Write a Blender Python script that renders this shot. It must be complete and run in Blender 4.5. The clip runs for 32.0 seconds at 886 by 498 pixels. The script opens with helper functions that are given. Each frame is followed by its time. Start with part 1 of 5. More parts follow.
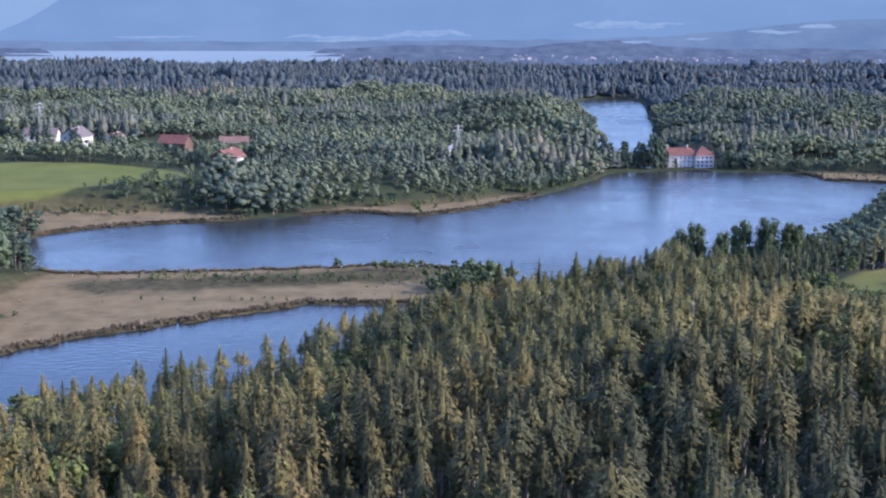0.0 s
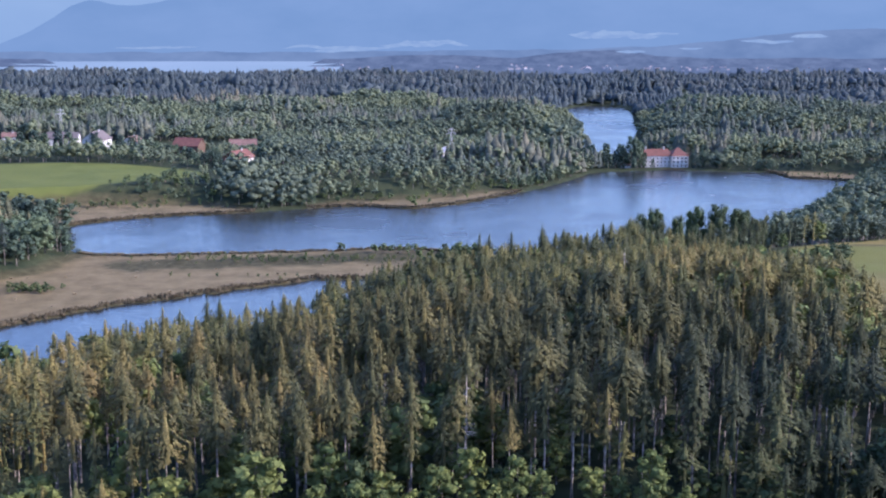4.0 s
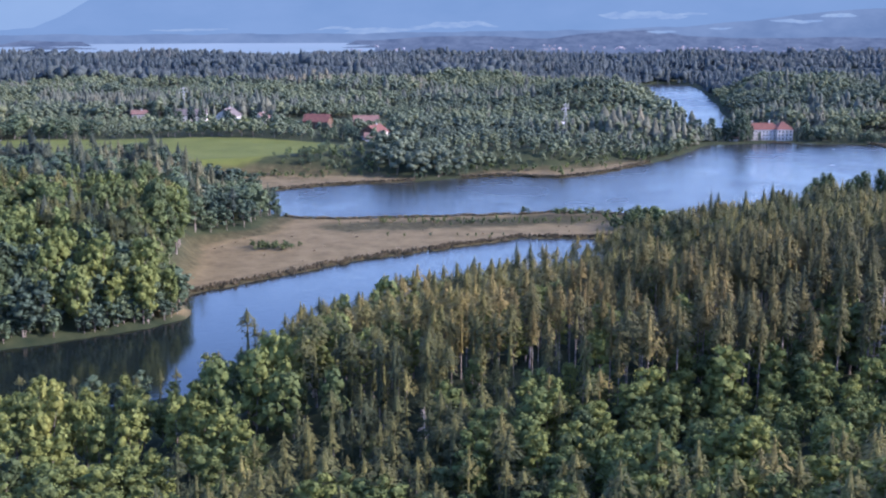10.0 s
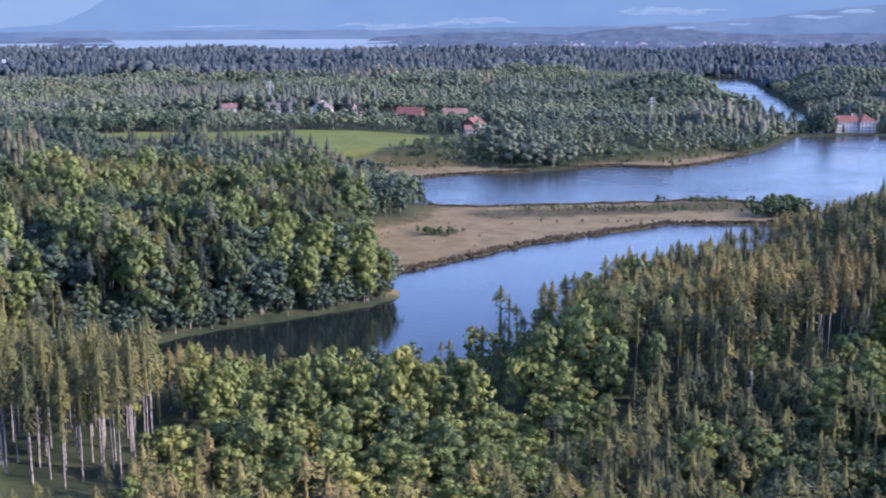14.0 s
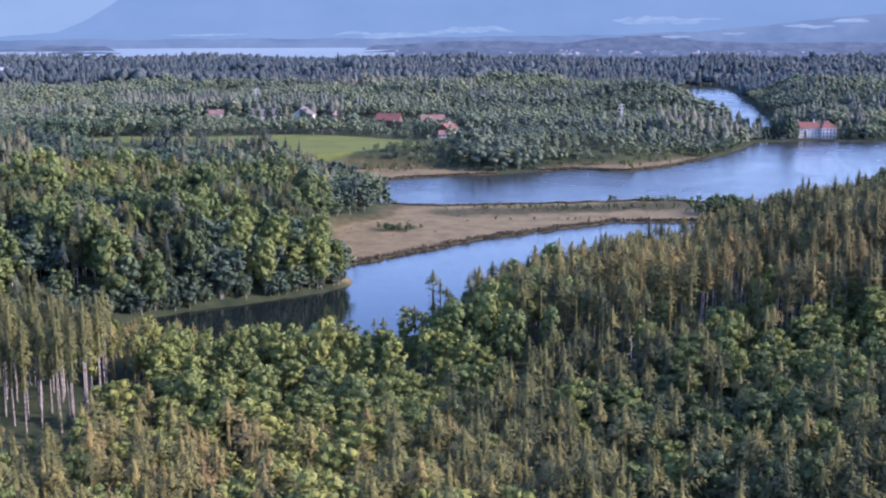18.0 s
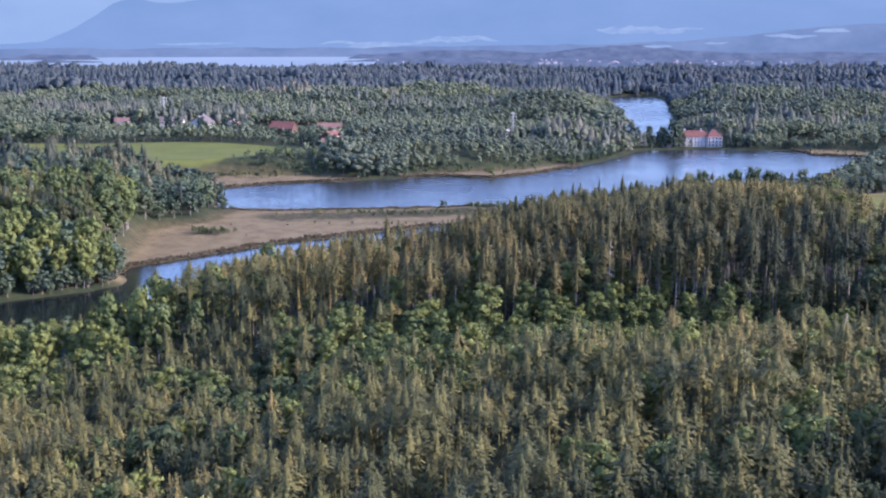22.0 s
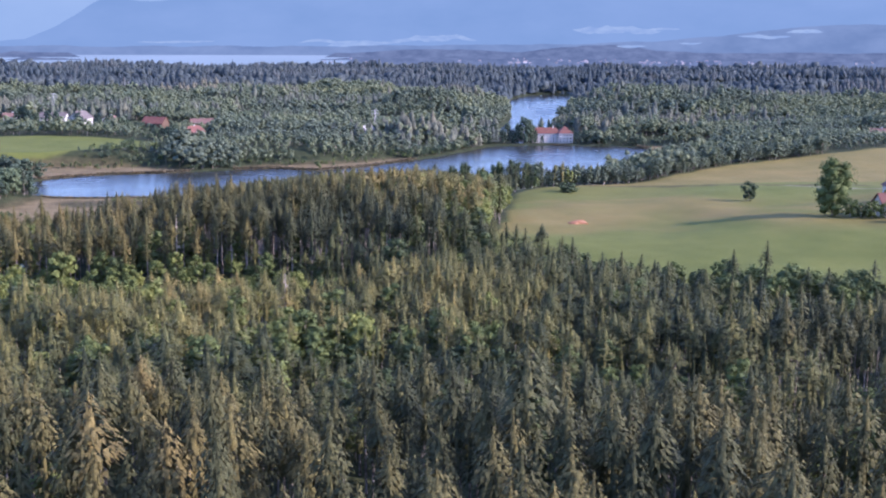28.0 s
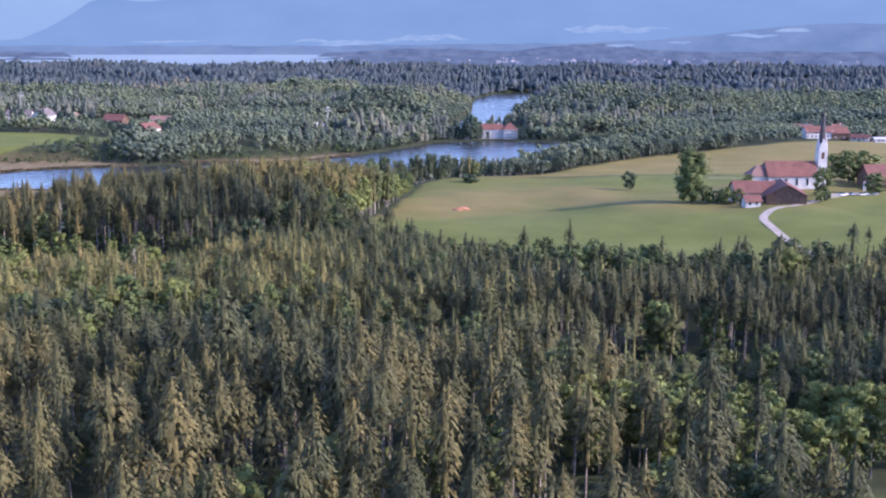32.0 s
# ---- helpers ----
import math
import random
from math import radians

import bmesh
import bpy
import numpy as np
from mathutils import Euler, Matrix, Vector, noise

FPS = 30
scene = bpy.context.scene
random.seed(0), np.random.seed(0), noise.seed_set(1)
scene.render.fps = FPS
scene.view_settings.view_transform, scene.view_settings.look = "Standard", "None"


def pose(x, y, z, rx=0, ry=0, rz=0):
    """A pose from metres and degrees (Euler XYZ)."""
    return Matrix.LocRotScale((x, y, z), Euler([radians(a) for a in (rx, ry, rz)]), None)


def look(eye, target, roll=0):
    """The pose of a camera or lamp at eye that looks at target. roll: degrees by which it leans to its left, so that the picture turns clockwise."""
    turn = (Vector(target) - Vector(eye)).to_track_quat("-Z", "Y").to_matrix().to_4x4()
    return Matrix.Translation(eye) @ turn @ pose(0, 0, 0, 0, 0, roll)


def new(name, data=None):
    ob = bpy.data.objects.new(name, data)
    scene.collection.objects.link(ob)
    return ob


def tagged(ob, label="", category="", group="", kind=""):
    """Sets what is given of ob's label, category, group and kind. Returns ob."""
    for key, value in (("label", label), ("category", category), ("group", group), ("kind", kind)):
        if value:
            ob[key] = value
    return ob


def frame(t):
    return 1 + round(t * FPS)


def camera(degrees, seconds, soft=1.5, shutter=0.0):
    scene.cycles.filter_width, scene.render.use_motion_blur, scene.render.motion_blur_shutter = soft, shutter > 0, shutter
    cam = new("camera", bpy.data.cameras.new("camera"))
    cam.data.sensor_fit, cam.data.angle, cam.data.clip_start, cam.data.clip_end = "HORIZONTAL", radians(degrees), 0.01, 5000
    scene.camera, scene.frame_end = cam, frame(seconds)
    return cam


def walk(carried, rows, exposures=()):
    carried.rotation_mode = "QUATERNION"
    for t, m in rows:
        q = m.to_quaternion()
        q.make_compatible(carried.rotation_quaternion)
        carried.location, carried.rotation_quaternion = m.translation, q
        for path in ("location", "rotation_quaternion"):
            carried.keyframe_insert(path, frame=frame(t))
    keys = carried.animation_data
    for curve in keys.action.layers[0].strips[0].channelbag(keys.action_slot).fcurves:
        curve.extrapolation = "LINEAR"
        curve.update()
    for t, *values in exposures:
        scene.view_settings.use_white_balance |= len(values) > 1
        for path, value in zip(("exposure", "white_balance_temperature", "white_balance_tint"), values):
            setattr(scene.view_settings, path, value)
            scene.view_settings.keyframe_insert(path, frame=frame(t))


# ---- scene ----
# camera and its way: a drone that backs off and then slides sideways
PATH = [
    (0.0, -0.00, 0.00, 104.29, 78.759, -0.441, -0.458),
    (0.5, 0.33, -8.34, 104.58, 78.841, -0.386, -0.469),
    (1.0, 0.87, -16.28, 104.67, 78.911, -0.360, -0.498),
    (1.5, 1.28, -24.31, 104.75, 78.960, -0.350, -0.528),
    (2.0, 1.74, -32.36, 104.89, 79.055, -0.340, -0.555),
    (2.5, 2.25, -40.24, 104.99, 79.113, -0.334, -0.573),
    (3.0, 2.70, -48.40, 105.11, 79.181, -0.337, -0.561),
    (3.5, 3.11, -56.96, 105.16, 79.212, -0.338, -0.553),
    (5.5, -5.88, -80.55, 105.41, 79.316, -0.291, -0.383),
    (6.0, -13.33, -84.38, 105.34, 79.292, -0.254, -0.324),
    (6.5, -21.30, -88.30, 105.29, 79.198, -0.212, -0.261),
    (7.0, -29.46, -92.12, 105.25, 79.049, -0.176, -0.229),
    (7.5, -37.88, -95.97, 105.19, 78.905, -0.141, -0.208),
    (8.0, -46.40, -99.13, 104.99, 78.779, -0.124, -0.167),
    (8.5, -55.08, -102.67, 104.82, 78.685, -0.120, -0.123),
    (9.0, -63.71, -105.75, 104.69, 78.578, -0.113, -0.118),
    (9.5, -72.67, -108.66, 104.51, 78.461, -0.099, -0.114),
    (10.0, -81.89, -111.62, 104.37, 78.367, -0.084, -0.127),
    (10.5, -91.12, -114.39, 104.24, 78.285, -0.077, -0.108),
    (11.0, -100.02, -117.35, 104.14, 78.241, -0.074, -0.090),
    (11.5, -109.15, -119.83, 103.90, 78.206, -0.074, -0.093),
    (12.0, -118.23, -122.02, 103.73, 78.184, -0.078, -0.104),
    (12.5, -127.46, -124.17, 103.58, 78.171, -0.077, -0.119),
    (13.0, -136.28, -126.21, 103.36, 78.177, -0.070, -0.118),
    (13.5, -145.11, -129.61, 103.26, 78.191, -0.042, -0.116),
    (14.0, -153.10, -132.13, 103.45, 78.200, -0.026, -0.066),
    (14.5, -158.33, -136.13, 103.61, 78.167, -0.033, -0.020),
    (16.5, -163.53, -162.21, 104.07, 78.340, -0.077, 0.053),
    (17.0, -156.40, -165.13, 104.19, 78.329, -0.069, 0.065),
    (17.5, -144.52, -167.92, 104.56, 78.475, -0.075, 0.069),
    (18.0, -132.06, -170.36, 104.83, 78.607, -0.085, 0.062),
    (18.5, -119.33, -173.30, 105.01, 78.647, -0.108, 0.087),
    (19.0, -106.75, -175.34, 105.10, 78.756, -0.138, 0.155),
    (19.5, -94.40, -178.12, 105.33, 78.828, -0.157, 0.183),
    (20.0, -82.03, -180.92, 105.56, 78.876, -0.164, 0.243),
    (20.5, -70.37, -183.05, 105.83, 78.926, -0.160, 0.307),
    (21.0, -58.10, -185.65, 105.98, 78.968, -0.153, 0.370),
    (21.5, -45.85, -188.11, 106.12, 79.063, -0.148, 0.409),
    (22.0, -33.72, -190.05, 106.13, 79.036, -0.156, 0.495),
    (22.5, -21.72, -192.81, 106.24, 79.102, -0.195, 0.543),
    (23.0, -10.22, -195.90, 106.44, 79.068, -0.230, 0.572),
    (23.5, 1.68, -198.94, 106.63, 79.085, -0.243, 0.622),
    (24.0, 13.06, -202.77, 106.98, 79.089, -0.272, 0.630),
    (24.5, 24.55, -207.10, 107.28, 79.079, -0.313, 0.689),
    (25.0, 35.75, -211.46, 107.51, 79.090, -0.348, 0.733),
    (25.5, 46.76, -215.58, 107.69, 79.011, -0.373, 0.798),
    (27.5, 88.30, -232.15, 108.37, 79.056, -0.437, 0.976),
    (28.0, 97.72, -237.56, 108.79, 78.980, -0.395, 1.012),
    (28.5, 107.13, -242.32, 108.99, 78.988, -0.364, 1.064),
    (29.0, 116.61, -247.41, 109.05, 79.038, -0.349, 1.103),
    (29.5, 125.61, -253.04, 109.22, 79.046, -0.341, 1.109),
    (30.0, 134.71, -259.64, 109.60, 79.046, -0.342, 1.086),
    (30.5, 143.66, -266.06, 110.02, 78.970, -0.343, 1.050),
    (31.0, 150.64, -270.93, 110.24, 78.925, -0.327, 1.090),
    (31.5, 151.90, -274.01, 110.32, 78.939, -0.309, 1.148),
    (32.0, 149.25, -277.50, 110.22, 78.943, -0.299, 1.208),
]

cam = camera(41.12, 32.0, soft=2.1)
walk(cam, [(t, pose(*p)) for t, *p in PATH], exposures=[(0.0, 0.83, 5100, 33), (8.0, 0.85, 5100, 33), (14.0, 0.97, 5150, 36), (32.0, 0.98, 5170, 39)])

# ---- light: clear late-afternoon sky, sun low over the right-hand side ----
SUN_AZ, SUN_EL = 101.0, 26.5          # degrees from +y towards +x, and above the horizon
world = bpy.data.worlds.new("sky")
scene.world = world
world.use_nodes = True
wn = world.node_tree
sky = wn.nodes.new("ShaderNodeTexSky")
sky.sky_type, sky.sun_disc = "NISHITA", False
sky.sun_elevation, sky.sun_rotation = radians(SUN_EL), radians(SUN_AZ)
sky.altitude, sky.air_density, sky.dust_density, sky.ozone_density = 500, 1.2, 1.5, 2.5
back = wn.nodes["Background"]
wn.links.new(sky.outputs["Color"], back.inputs["Color"])
back.inputs["Strength"].default_value = 0.24
sun_data = bpy.data.lights.new("sun", "SUN")
sun_data.energy, sun_data.angle, sun_data.color = 5.6, radians(0.6), (1.0, 0.84, 0.56)
sun = new("sun", sun_data)
sun_from = Vector((math.sin(radians(SUN_AZ)) * math.cos(radians(SUN_EL)), math.cos(radians(SUN_AZ)) * math.cos(radians(SUN_EL)), math.sin(radians(SUN_EL))))
sun.matrix_world = look(sun_from * 600, (0, 0, 0))

# ---- materials ----
def material(name, rough=0.8, metal=0.0):
    m = bpy.data.materials.new(name)
    m.use_nodes = True
    b = m.node_tree.nodes["Principled BSDF"]
    b.inputs["Roughness"].default_value, b.inputs["Metallic"].default_value = rough, metal
    b.inputs["Specular IOR Level"].default_value = 0.3
    return m, m.node_tree, b


def node(tree, kind, **values):
    n = tree.nodes.new(kind)
    for key, v in values.items():
        n.inputs[key.replace("_", " ")].default_value = v
    return n


def noise_fac(tree, scale, detail=4.0, rough=0.55, vector=None):
    n = node(tree, "ShaderNodeTexNoise", Scale=scale, Detail=detail, Roughness=rough)
    if vector is None:
        g = tree.nodes.new("ShaderNodeNewGeometry")
        vector = g.outputs["Position"]
    tree.links.new(vector, n.inputs["Vector"])
    return n.outputs["Fac"]


def ramp(tree, fac, stops):
    r = tree.nodes.new("ShaderNodeValToRGB")
    e = r.color_ramp.elements
    while len(e) < len(stops):
        e.new(0.5)
    for el, (p, c) in zip(e, stops):
        el.position, el.color = p, (*c, 1)
    tree.links.new(fac, r.inputs["Fac"])
    return r.outputs["Color"]


def mix(tree, fac, a, b, how="MIX"):
    m = tree.nodes.new("ShaderNodeMix")
    m.data_type, m.blend_type = "RGBA", how
    for k, v in ((0, fac), (6, a), (7, b)):
        if isinstance(v, (int, float)):
            m.inputs[k].default_value = v
        elif isinstance(v, tuple):
            m.inputs[k].default_value = (*v, 1)
        else:
            tree.links.new(v, m.inputs[k])
    return m.outputs[2]


def attribute(tree, name):
    a = tree.nodes.new("ShaderNodeAttribute")
    a.attribute_name = name
    return a.outputs["Fac"]


def bump(tree, b, fac, strength, distance):
    n = node(tree, "ShaderNodeBump", Strength=strength, Distance=distance)
    tree.links.new(fac, n.inputs["Height"])
    tree.links.new(n.outputs["Normal"], b.inputs["Normal"])


def foliage(name, stops, through_light, single=False, spread=0.24, grain=1.6, depth=0.35):
    """Leaves: the tint runs from tree to tree, the grain from clump to clump."""
    m, t, b = material(name, 0.75)
    if single:
        o = t.nodes.new("ShaderNodeObjectInfo")
        tint = o.outputs["Color"]
    else:
        tint = attribute(t, "tint")
    g = t.nodes.new("ShaderNodeNewGeometry")
    c = ramp(t, tint, stops)
    light = ramp(t, g.outputs["Random Per Island"], [(0.0, (1 - spread,) * 3), (1.0, (1 + spread,) * 3)])
    c = mix(t, 1.0, c, light, "MULTIPLY")
    clump = noise_fac(t, grain, 5, 0.65)
    c = mix(t, 1.0, c, ramp(t, clump, [(0.3, (1 - 1.5 * spread,) * 3), (0.7, (1 + spread,) * 3)]), "MULTIPLY")
    t.links.new(c, b.inputs["Base Color"])
    b.inputs["Specular IOR Level"].default_value = 0.14
    bump(t, b, clump, 0.85, depth)
    tr = t.nodes.new("ShaderNodeBsdfTranslucent")
    t.links.new(c, tr.inputs["Color"])
    ms = t.nodes.new("ShaderNodeMixShader")
    ms.inputs[0].default_value = through_light
    t.links.new(b.outputs[0], ms.inputs[1])
    t.links.new(tr.outputs[0], ms.inputs[2])
    t.links.new(ms.outputs[0], t.nodes["Material Output"].inputs[0])
    return m


SPRUCE = [(0.0, (0.028, 0.037, 0.019)), (0.3, (0.074, 0.077, 0.028)), (0.55, (0.124, 0.114, 0.036)), (0.8, (0.168, 0.133, 0.043)), (1.0, (0.214, 0.15, 0.057))]
LEAF = [(0.0, (0.05, 0.07, 0.035)), (0.4, (0.106, 0.132, 0.042)), (0.75, (0.166, 0.184, 0.049)), (1.0, (0.208, 0.212, 0.055))]
# far foliage: the blue haze of the distance is mixed into these colours
SPRUCE_HAZE = [(0.0, (0.084, 0.098, 0.081)), (0.5, (0.109, 0.121, 0.088)), (1.0, (0.151, 0.139, 0.094))]
LEAF_HAZE = [(0.0, (0.099, 0.124, 0.088)), (0.5, (0.139, 0.165, 0.097)), (1.0, (0.187, 0.204, 0.106))]
SPRUCE_FAR_HAZE = [(0.0, (0.050, 0.068, 0.075)), (0.5, (0.068, 0.084, 0.084)), (1.0, (0.094, 0.098, 0.090))]
LEAF_FAR_HAZE = [(0.0, (0.050, 0.066, 0.072)), (0.5, (0.068, 0.084, 0.082)), (1.0, (0.086, 0.102, 0.088))]
OLD_SPRUCE = [(0.0, (0.028, 0.036, 0.02)), (0.4, (0.068, 0.068, 0.027)), (0.7, (0.118, 0.099, 0.034)), (1.0, (0.18, 0.127, 0.047))]
spruce_old = foliage("brownish needles of old spruces", OLD_SPRUCE, 0.03)
spruce_one = foliage("spruce needles", SPRUCE, 0.03, True)
spruce_many = foliage("spruce needles in the wood", SPRUCE, 0.03)
leaf_one = foliage("broad leaves", LEAF, 0.2, True)
leaf_many = foliage("broad leaves in the wood", LEAF, 0.2, spread=0.17)
# near palettes again, shifted bluer so that distance haze is in the colour
spruce_cape = foliage("haze-blued spruce needles across the bay", [(p, (c[0] * 1.0, c[1] * 1.08, c[2] * 1.85)) for p, c in SPRUCE], 0.1, grain=1.1, depth=0.5)
leaf_cape = foliage("haze-blued broad leaves across the bay", [(p, (0.026 + c[0] * 0.50, 0.034 + c[1] * 0.58, 0.014 + c[2] * 1.20)) for p, c in LEAF], 0.2, spread=0.17, grain=1.1, depth=0.5)
leaf_shore = foliage("haze-blued leaves of single trees beyond the lake", [(p, (c[0] * 0.62, c[1] * 0.72, c[2] * 1.45)) for p, c in LEAF], 0.2, True, grain=0.9, depth=0.6)
# hazed palettes, with a low spread that keeps their contrast flat
spruce_far = foliage("conifers of the far woods with haze in the colour", SPRUCE_HAZE, 0.25, spread=0.10, grain=0.7, depth=0.8)
leaf_far = foliage("leaves of the far woods with haze in the colour", LEAF_HAZE, 0.3, spread=0.09, grain=0.7, depth=0.8)
spruce_air = foliage("conifers towards the horizon under painted haze", SPRUCE_FAR_HAZE, 0.25, spread=0.12, grain=0.45, depth=1.2)
leaf_air = foliage("leaves towards the horizon under painted haze", LEAF_FAR_HAZE, 0.25, spread=0.12, grain=0.45, depth=1.2)

bark, t_, b_ = material("bark", 0.9)
t_.links.new(ramp(t_, noise_fac(t_, 1.4), [(0.35, (0.085, 0.070, 0.060)), (0.7, (0.34, 0.29, 0.25))]), b_.inputs["Base Color"])
deadwood, t_, b_ = material("bleached dead wood", 0.9)
t_.links.new(ramp(t_, noise_fac(t_, 2.0), [(0.3, (0.30, 0.25, 0.20)), (0.7, (0.48, 0.42, 0.36))]), b_.inputs["Base Color"])

# ground: forest floor, meadow, hay field, reed bed, gravel and shore mud, by land cover
ground_mat, t_, b_ = material("ground cover", 0.95)
floor_c = ramp(t_, noise_fac(t_, 0.12), [(0.3, (0.018, 0.026, 0.014)), (0.7, (0.045, 0.052, 0.024))])
meadow_c = ramp(t_, noise_fac(t_, 0.05, 6), [(0.3, (0.080, 0.094, 0.022)), (0.7, (0.110, 0.120, 0.030))])
hay_c = ramp(t_, noise_fac(t_, 0.04, 7), [(0.3, (0.128, 0.108, 0.036)), (0.7, (0.172, 0.136, 0.048))])
b_.inputs["Specular IOR Level"].default_value = 0.08
reed_c = ramp(t_, noise_fac(t_, 0.11, 7, 0.65), [(0.28, (0.092, 0.074, 0.036)), (0.5, (0.142, 0.110, 0.056)), (0.75, (0.182, 0.142, 0.075))])
heath_c = ramp(t_, noise_fac(t_, 0.3, 6), [(0.3, (0.030, 0.030, 0.015)), (0.7, (0.082, 0.070, 0.034))])
gravel_c = ramp(t_, noise_fac(t_, 0.6, 6), [(0.3, (0.17, 0.145, 0.112)), (0.7, (0.23, 0.20, 0.16))])
c = mix(t_, attribute(t_, "meadow"), floor_c, meadow_c)
c = mix(t_, attribute(t_, "hay"), c, hay_c)
c = mix(t_, attribute(t_, "reed"), c, reed_c)
c = mix(t_, attribute(t_, "heath"), c, heath_c)
c = mix(t_, attribute(t_, "gravel"), c, gravel_c)
t_.links.new(c, b_.inputs["Base Color"])
bump(t_, b_, noise_fac(t_, 0.7, 8, 0.7), 0.6, 0.5)

water_mat, t_, b_ = material("lake water", 0.06)
b_.inputs["IOR"].default_value = 1.33
b_.inputs["Specular IOR Level"].default_value = 0.46
b_.inputs["Specular Tint"].default_value = (1.0, 0.88, 0.67, 1)
g_ = t_.nodes.new("ShaderNodeNewGeometry")
mp_ = node(t_, "ShaderNodeMapping", Scale=(0.35, 0.9, 1.0))
t_.links.new(g_.outputs["Position"], mp_.inputs["Vector"])
sep_ = t_.nodes.new("ShaderNodeSeparateXYZ")
t_.links.new(g_.outputs["Position"], sep_.inputs[0])
calm_ = node(t_, "ShaderNodeMapRange")          # the near bay is sheltered from the wind
for key_, v_ in (("From Min", 250.0), ("From Max", 430.0), ("To Min", 0.0), ("To Max", 1.0)):
    calm_.inputs[key_].default_value = v_
t_.links.new(sep_.outputs["Y"], calm_.inputs["Value"])
wind_ = calm_.outputs["Result"]
bump(t_, b_, noise_fac(t_, 0.8, 3, 0.5, mp_.outputs["Vector"]), 0.42, 0.5)
for n_ in t_.nodes:
    if n_.bl_idname == "ShaderNodeBump":
        t_.links.new(ramp(t_, wind_, [(0.0, (0.10, 0.10, 0.10)), (1.0, (0.42, 0.42, 0.42))]), n_.inputs["Strength"])
t_.links.new(mix(t_, wind_, (0.05, 0.05, 0.05), ramp(t_, noise_fac(t_, 0.012, 3), [(0.35, (0.12, 0.12, 0.12)), (0.65, (0.30, 0.30, 0.30))])), b_.inputs["Roughness"])
clear_ = ramp(t_, noise_fac(t_, 0.008, 3), [(0.3, (0.006, 0.010, 0.009)), (0.7, (0.010, 0.014, 0.012))])
turbid_ = ramp(t_, noise_fac(t_, 0.008, 3), [(0.3, (0.018, 0.022, 0.022)), (0.7, (0.028, 0.030, 0.028))])
t_.links.new(mix(t_, wind_, clear_, turbid_), b_.inputs["Base Color"])

# ---- the plan: shores, reed beds, meadows ----
FAR_SHORE = [(-163, 474), (-181, 500), (-188, 526), (-188, 553), (-164, 573), (-135, 588), (-108, 594), (-94, 600), (-62, 617), (-38, 625), (-20, 614), (-6, 613), (28, 640), (64, 690), (88, 727), (104, 757), (116, 786), (134, 796)]
CASTLE_SHORE = [(160, 803), (190, 807), (212, 801), (240, 800), (256, 790), (253, 766), (262, 758), (292, 752), (296, 738)]
HIDDEN_SHORE = [(262, 676), (226, 612), (188, 552), (150, 500), (112, 455), (78, 420), (46, 388), (8, 360), (-34, 326), (-70, 290), (-98, 254), (-126, 218), (-156, 192), (-190, 176), (-224, 172), (-262, 182)]
CAPE_SHORE = [(-268, 205), (-240, 221), (-230, 232), (-214, 242), (-201, 250), (-184, 262), (-172, 273), (-167, 285), (-177, 302)]
BAR_SHORE = [(-172, 317), (-158, 328), (-141, 346), (-119, 369), (-93, 388), (-66, 406), (-50, 414), (-45, 421), (-25, 419), (-1, 420), (20, 427), (34, 443), (33, 458), (14, 481), (-11, 488), (-42, 482), (-72, 476), (-101, 472), (-130, 467), (-150, 468)]
CHANNEL = [(124, 928), (137, 975), (147, 1050), (153, 1134), (155, 1221), (157, 1380), (175, 1450), (205, 1520), (250, 1510), (254, 1430), (238, 1300), (222, 1216), (221, 1190), (213, 1137), (203, 1090), (191, 1010), (187, 955), (166, 915)]
FARM_FIELD = [(-420, 690), (-330, 735), (-262, 742), (-200, 750), (-148, 716), (-143, 682), (-196, 622), (-235, 604), (-420, 585)]
FARM_CLEARING = [(-330, 850), (-255, 800), (-205, 815), (-190, 850), (-230, 890), (-320, 900)]
CHURCH_FIELD = [(128, 372), (122, 330), (118, 262), (110, 215), (106, 172), (120, 138), (150, 116), (186, 104), (232, 98), (280, 98), (340, 110), (420, 150), (640, 220), (760, 560), (560, 620), (440, 575), (372, 545), (307, 506), (252, 470), (196, 400)]
BAR_REED = [(-150, 474), (-160, 460), (-161, 428), (-184, 407), (-190, 390), (-184, 366), (-181, 338), (-182, 312), (-177, 302), (-165, 310), (-110, 372), (-50, 408), (26, 424), (38, 446), (30, 466), (-10, 492), (-80, 482)]
FARM_REED = [(-240, 560), (-186, 552), (-150, 578), (-105, 592), (-104, 612), (-150, 622), (-200, 618), (-260, 598)]
POINT_REED = [(-66, 612), (-38, 622), (-8, 608), (30, 640), (58, 686), (46, 692), (12, 656), (-20, 646), (-58, 634)]
RED_BANK = [(-196, 262), (-172, 276), (-166, 288), (-176, 296), (-190, 280)]
SPIT_REED = [(250, 798), (250, 756), (300, 748), (330, 770), (290, 790)]


def rounded(poly, n=2):
    p = np.array(poly, float)
    for _ in range(n):
        q = np.roll(p, -1, 0)
        p = np.stack([0.75 * p + 0.25 * q, 0.25 * p + 0.75 * q], 1).reshape(-1, 2)
    return p


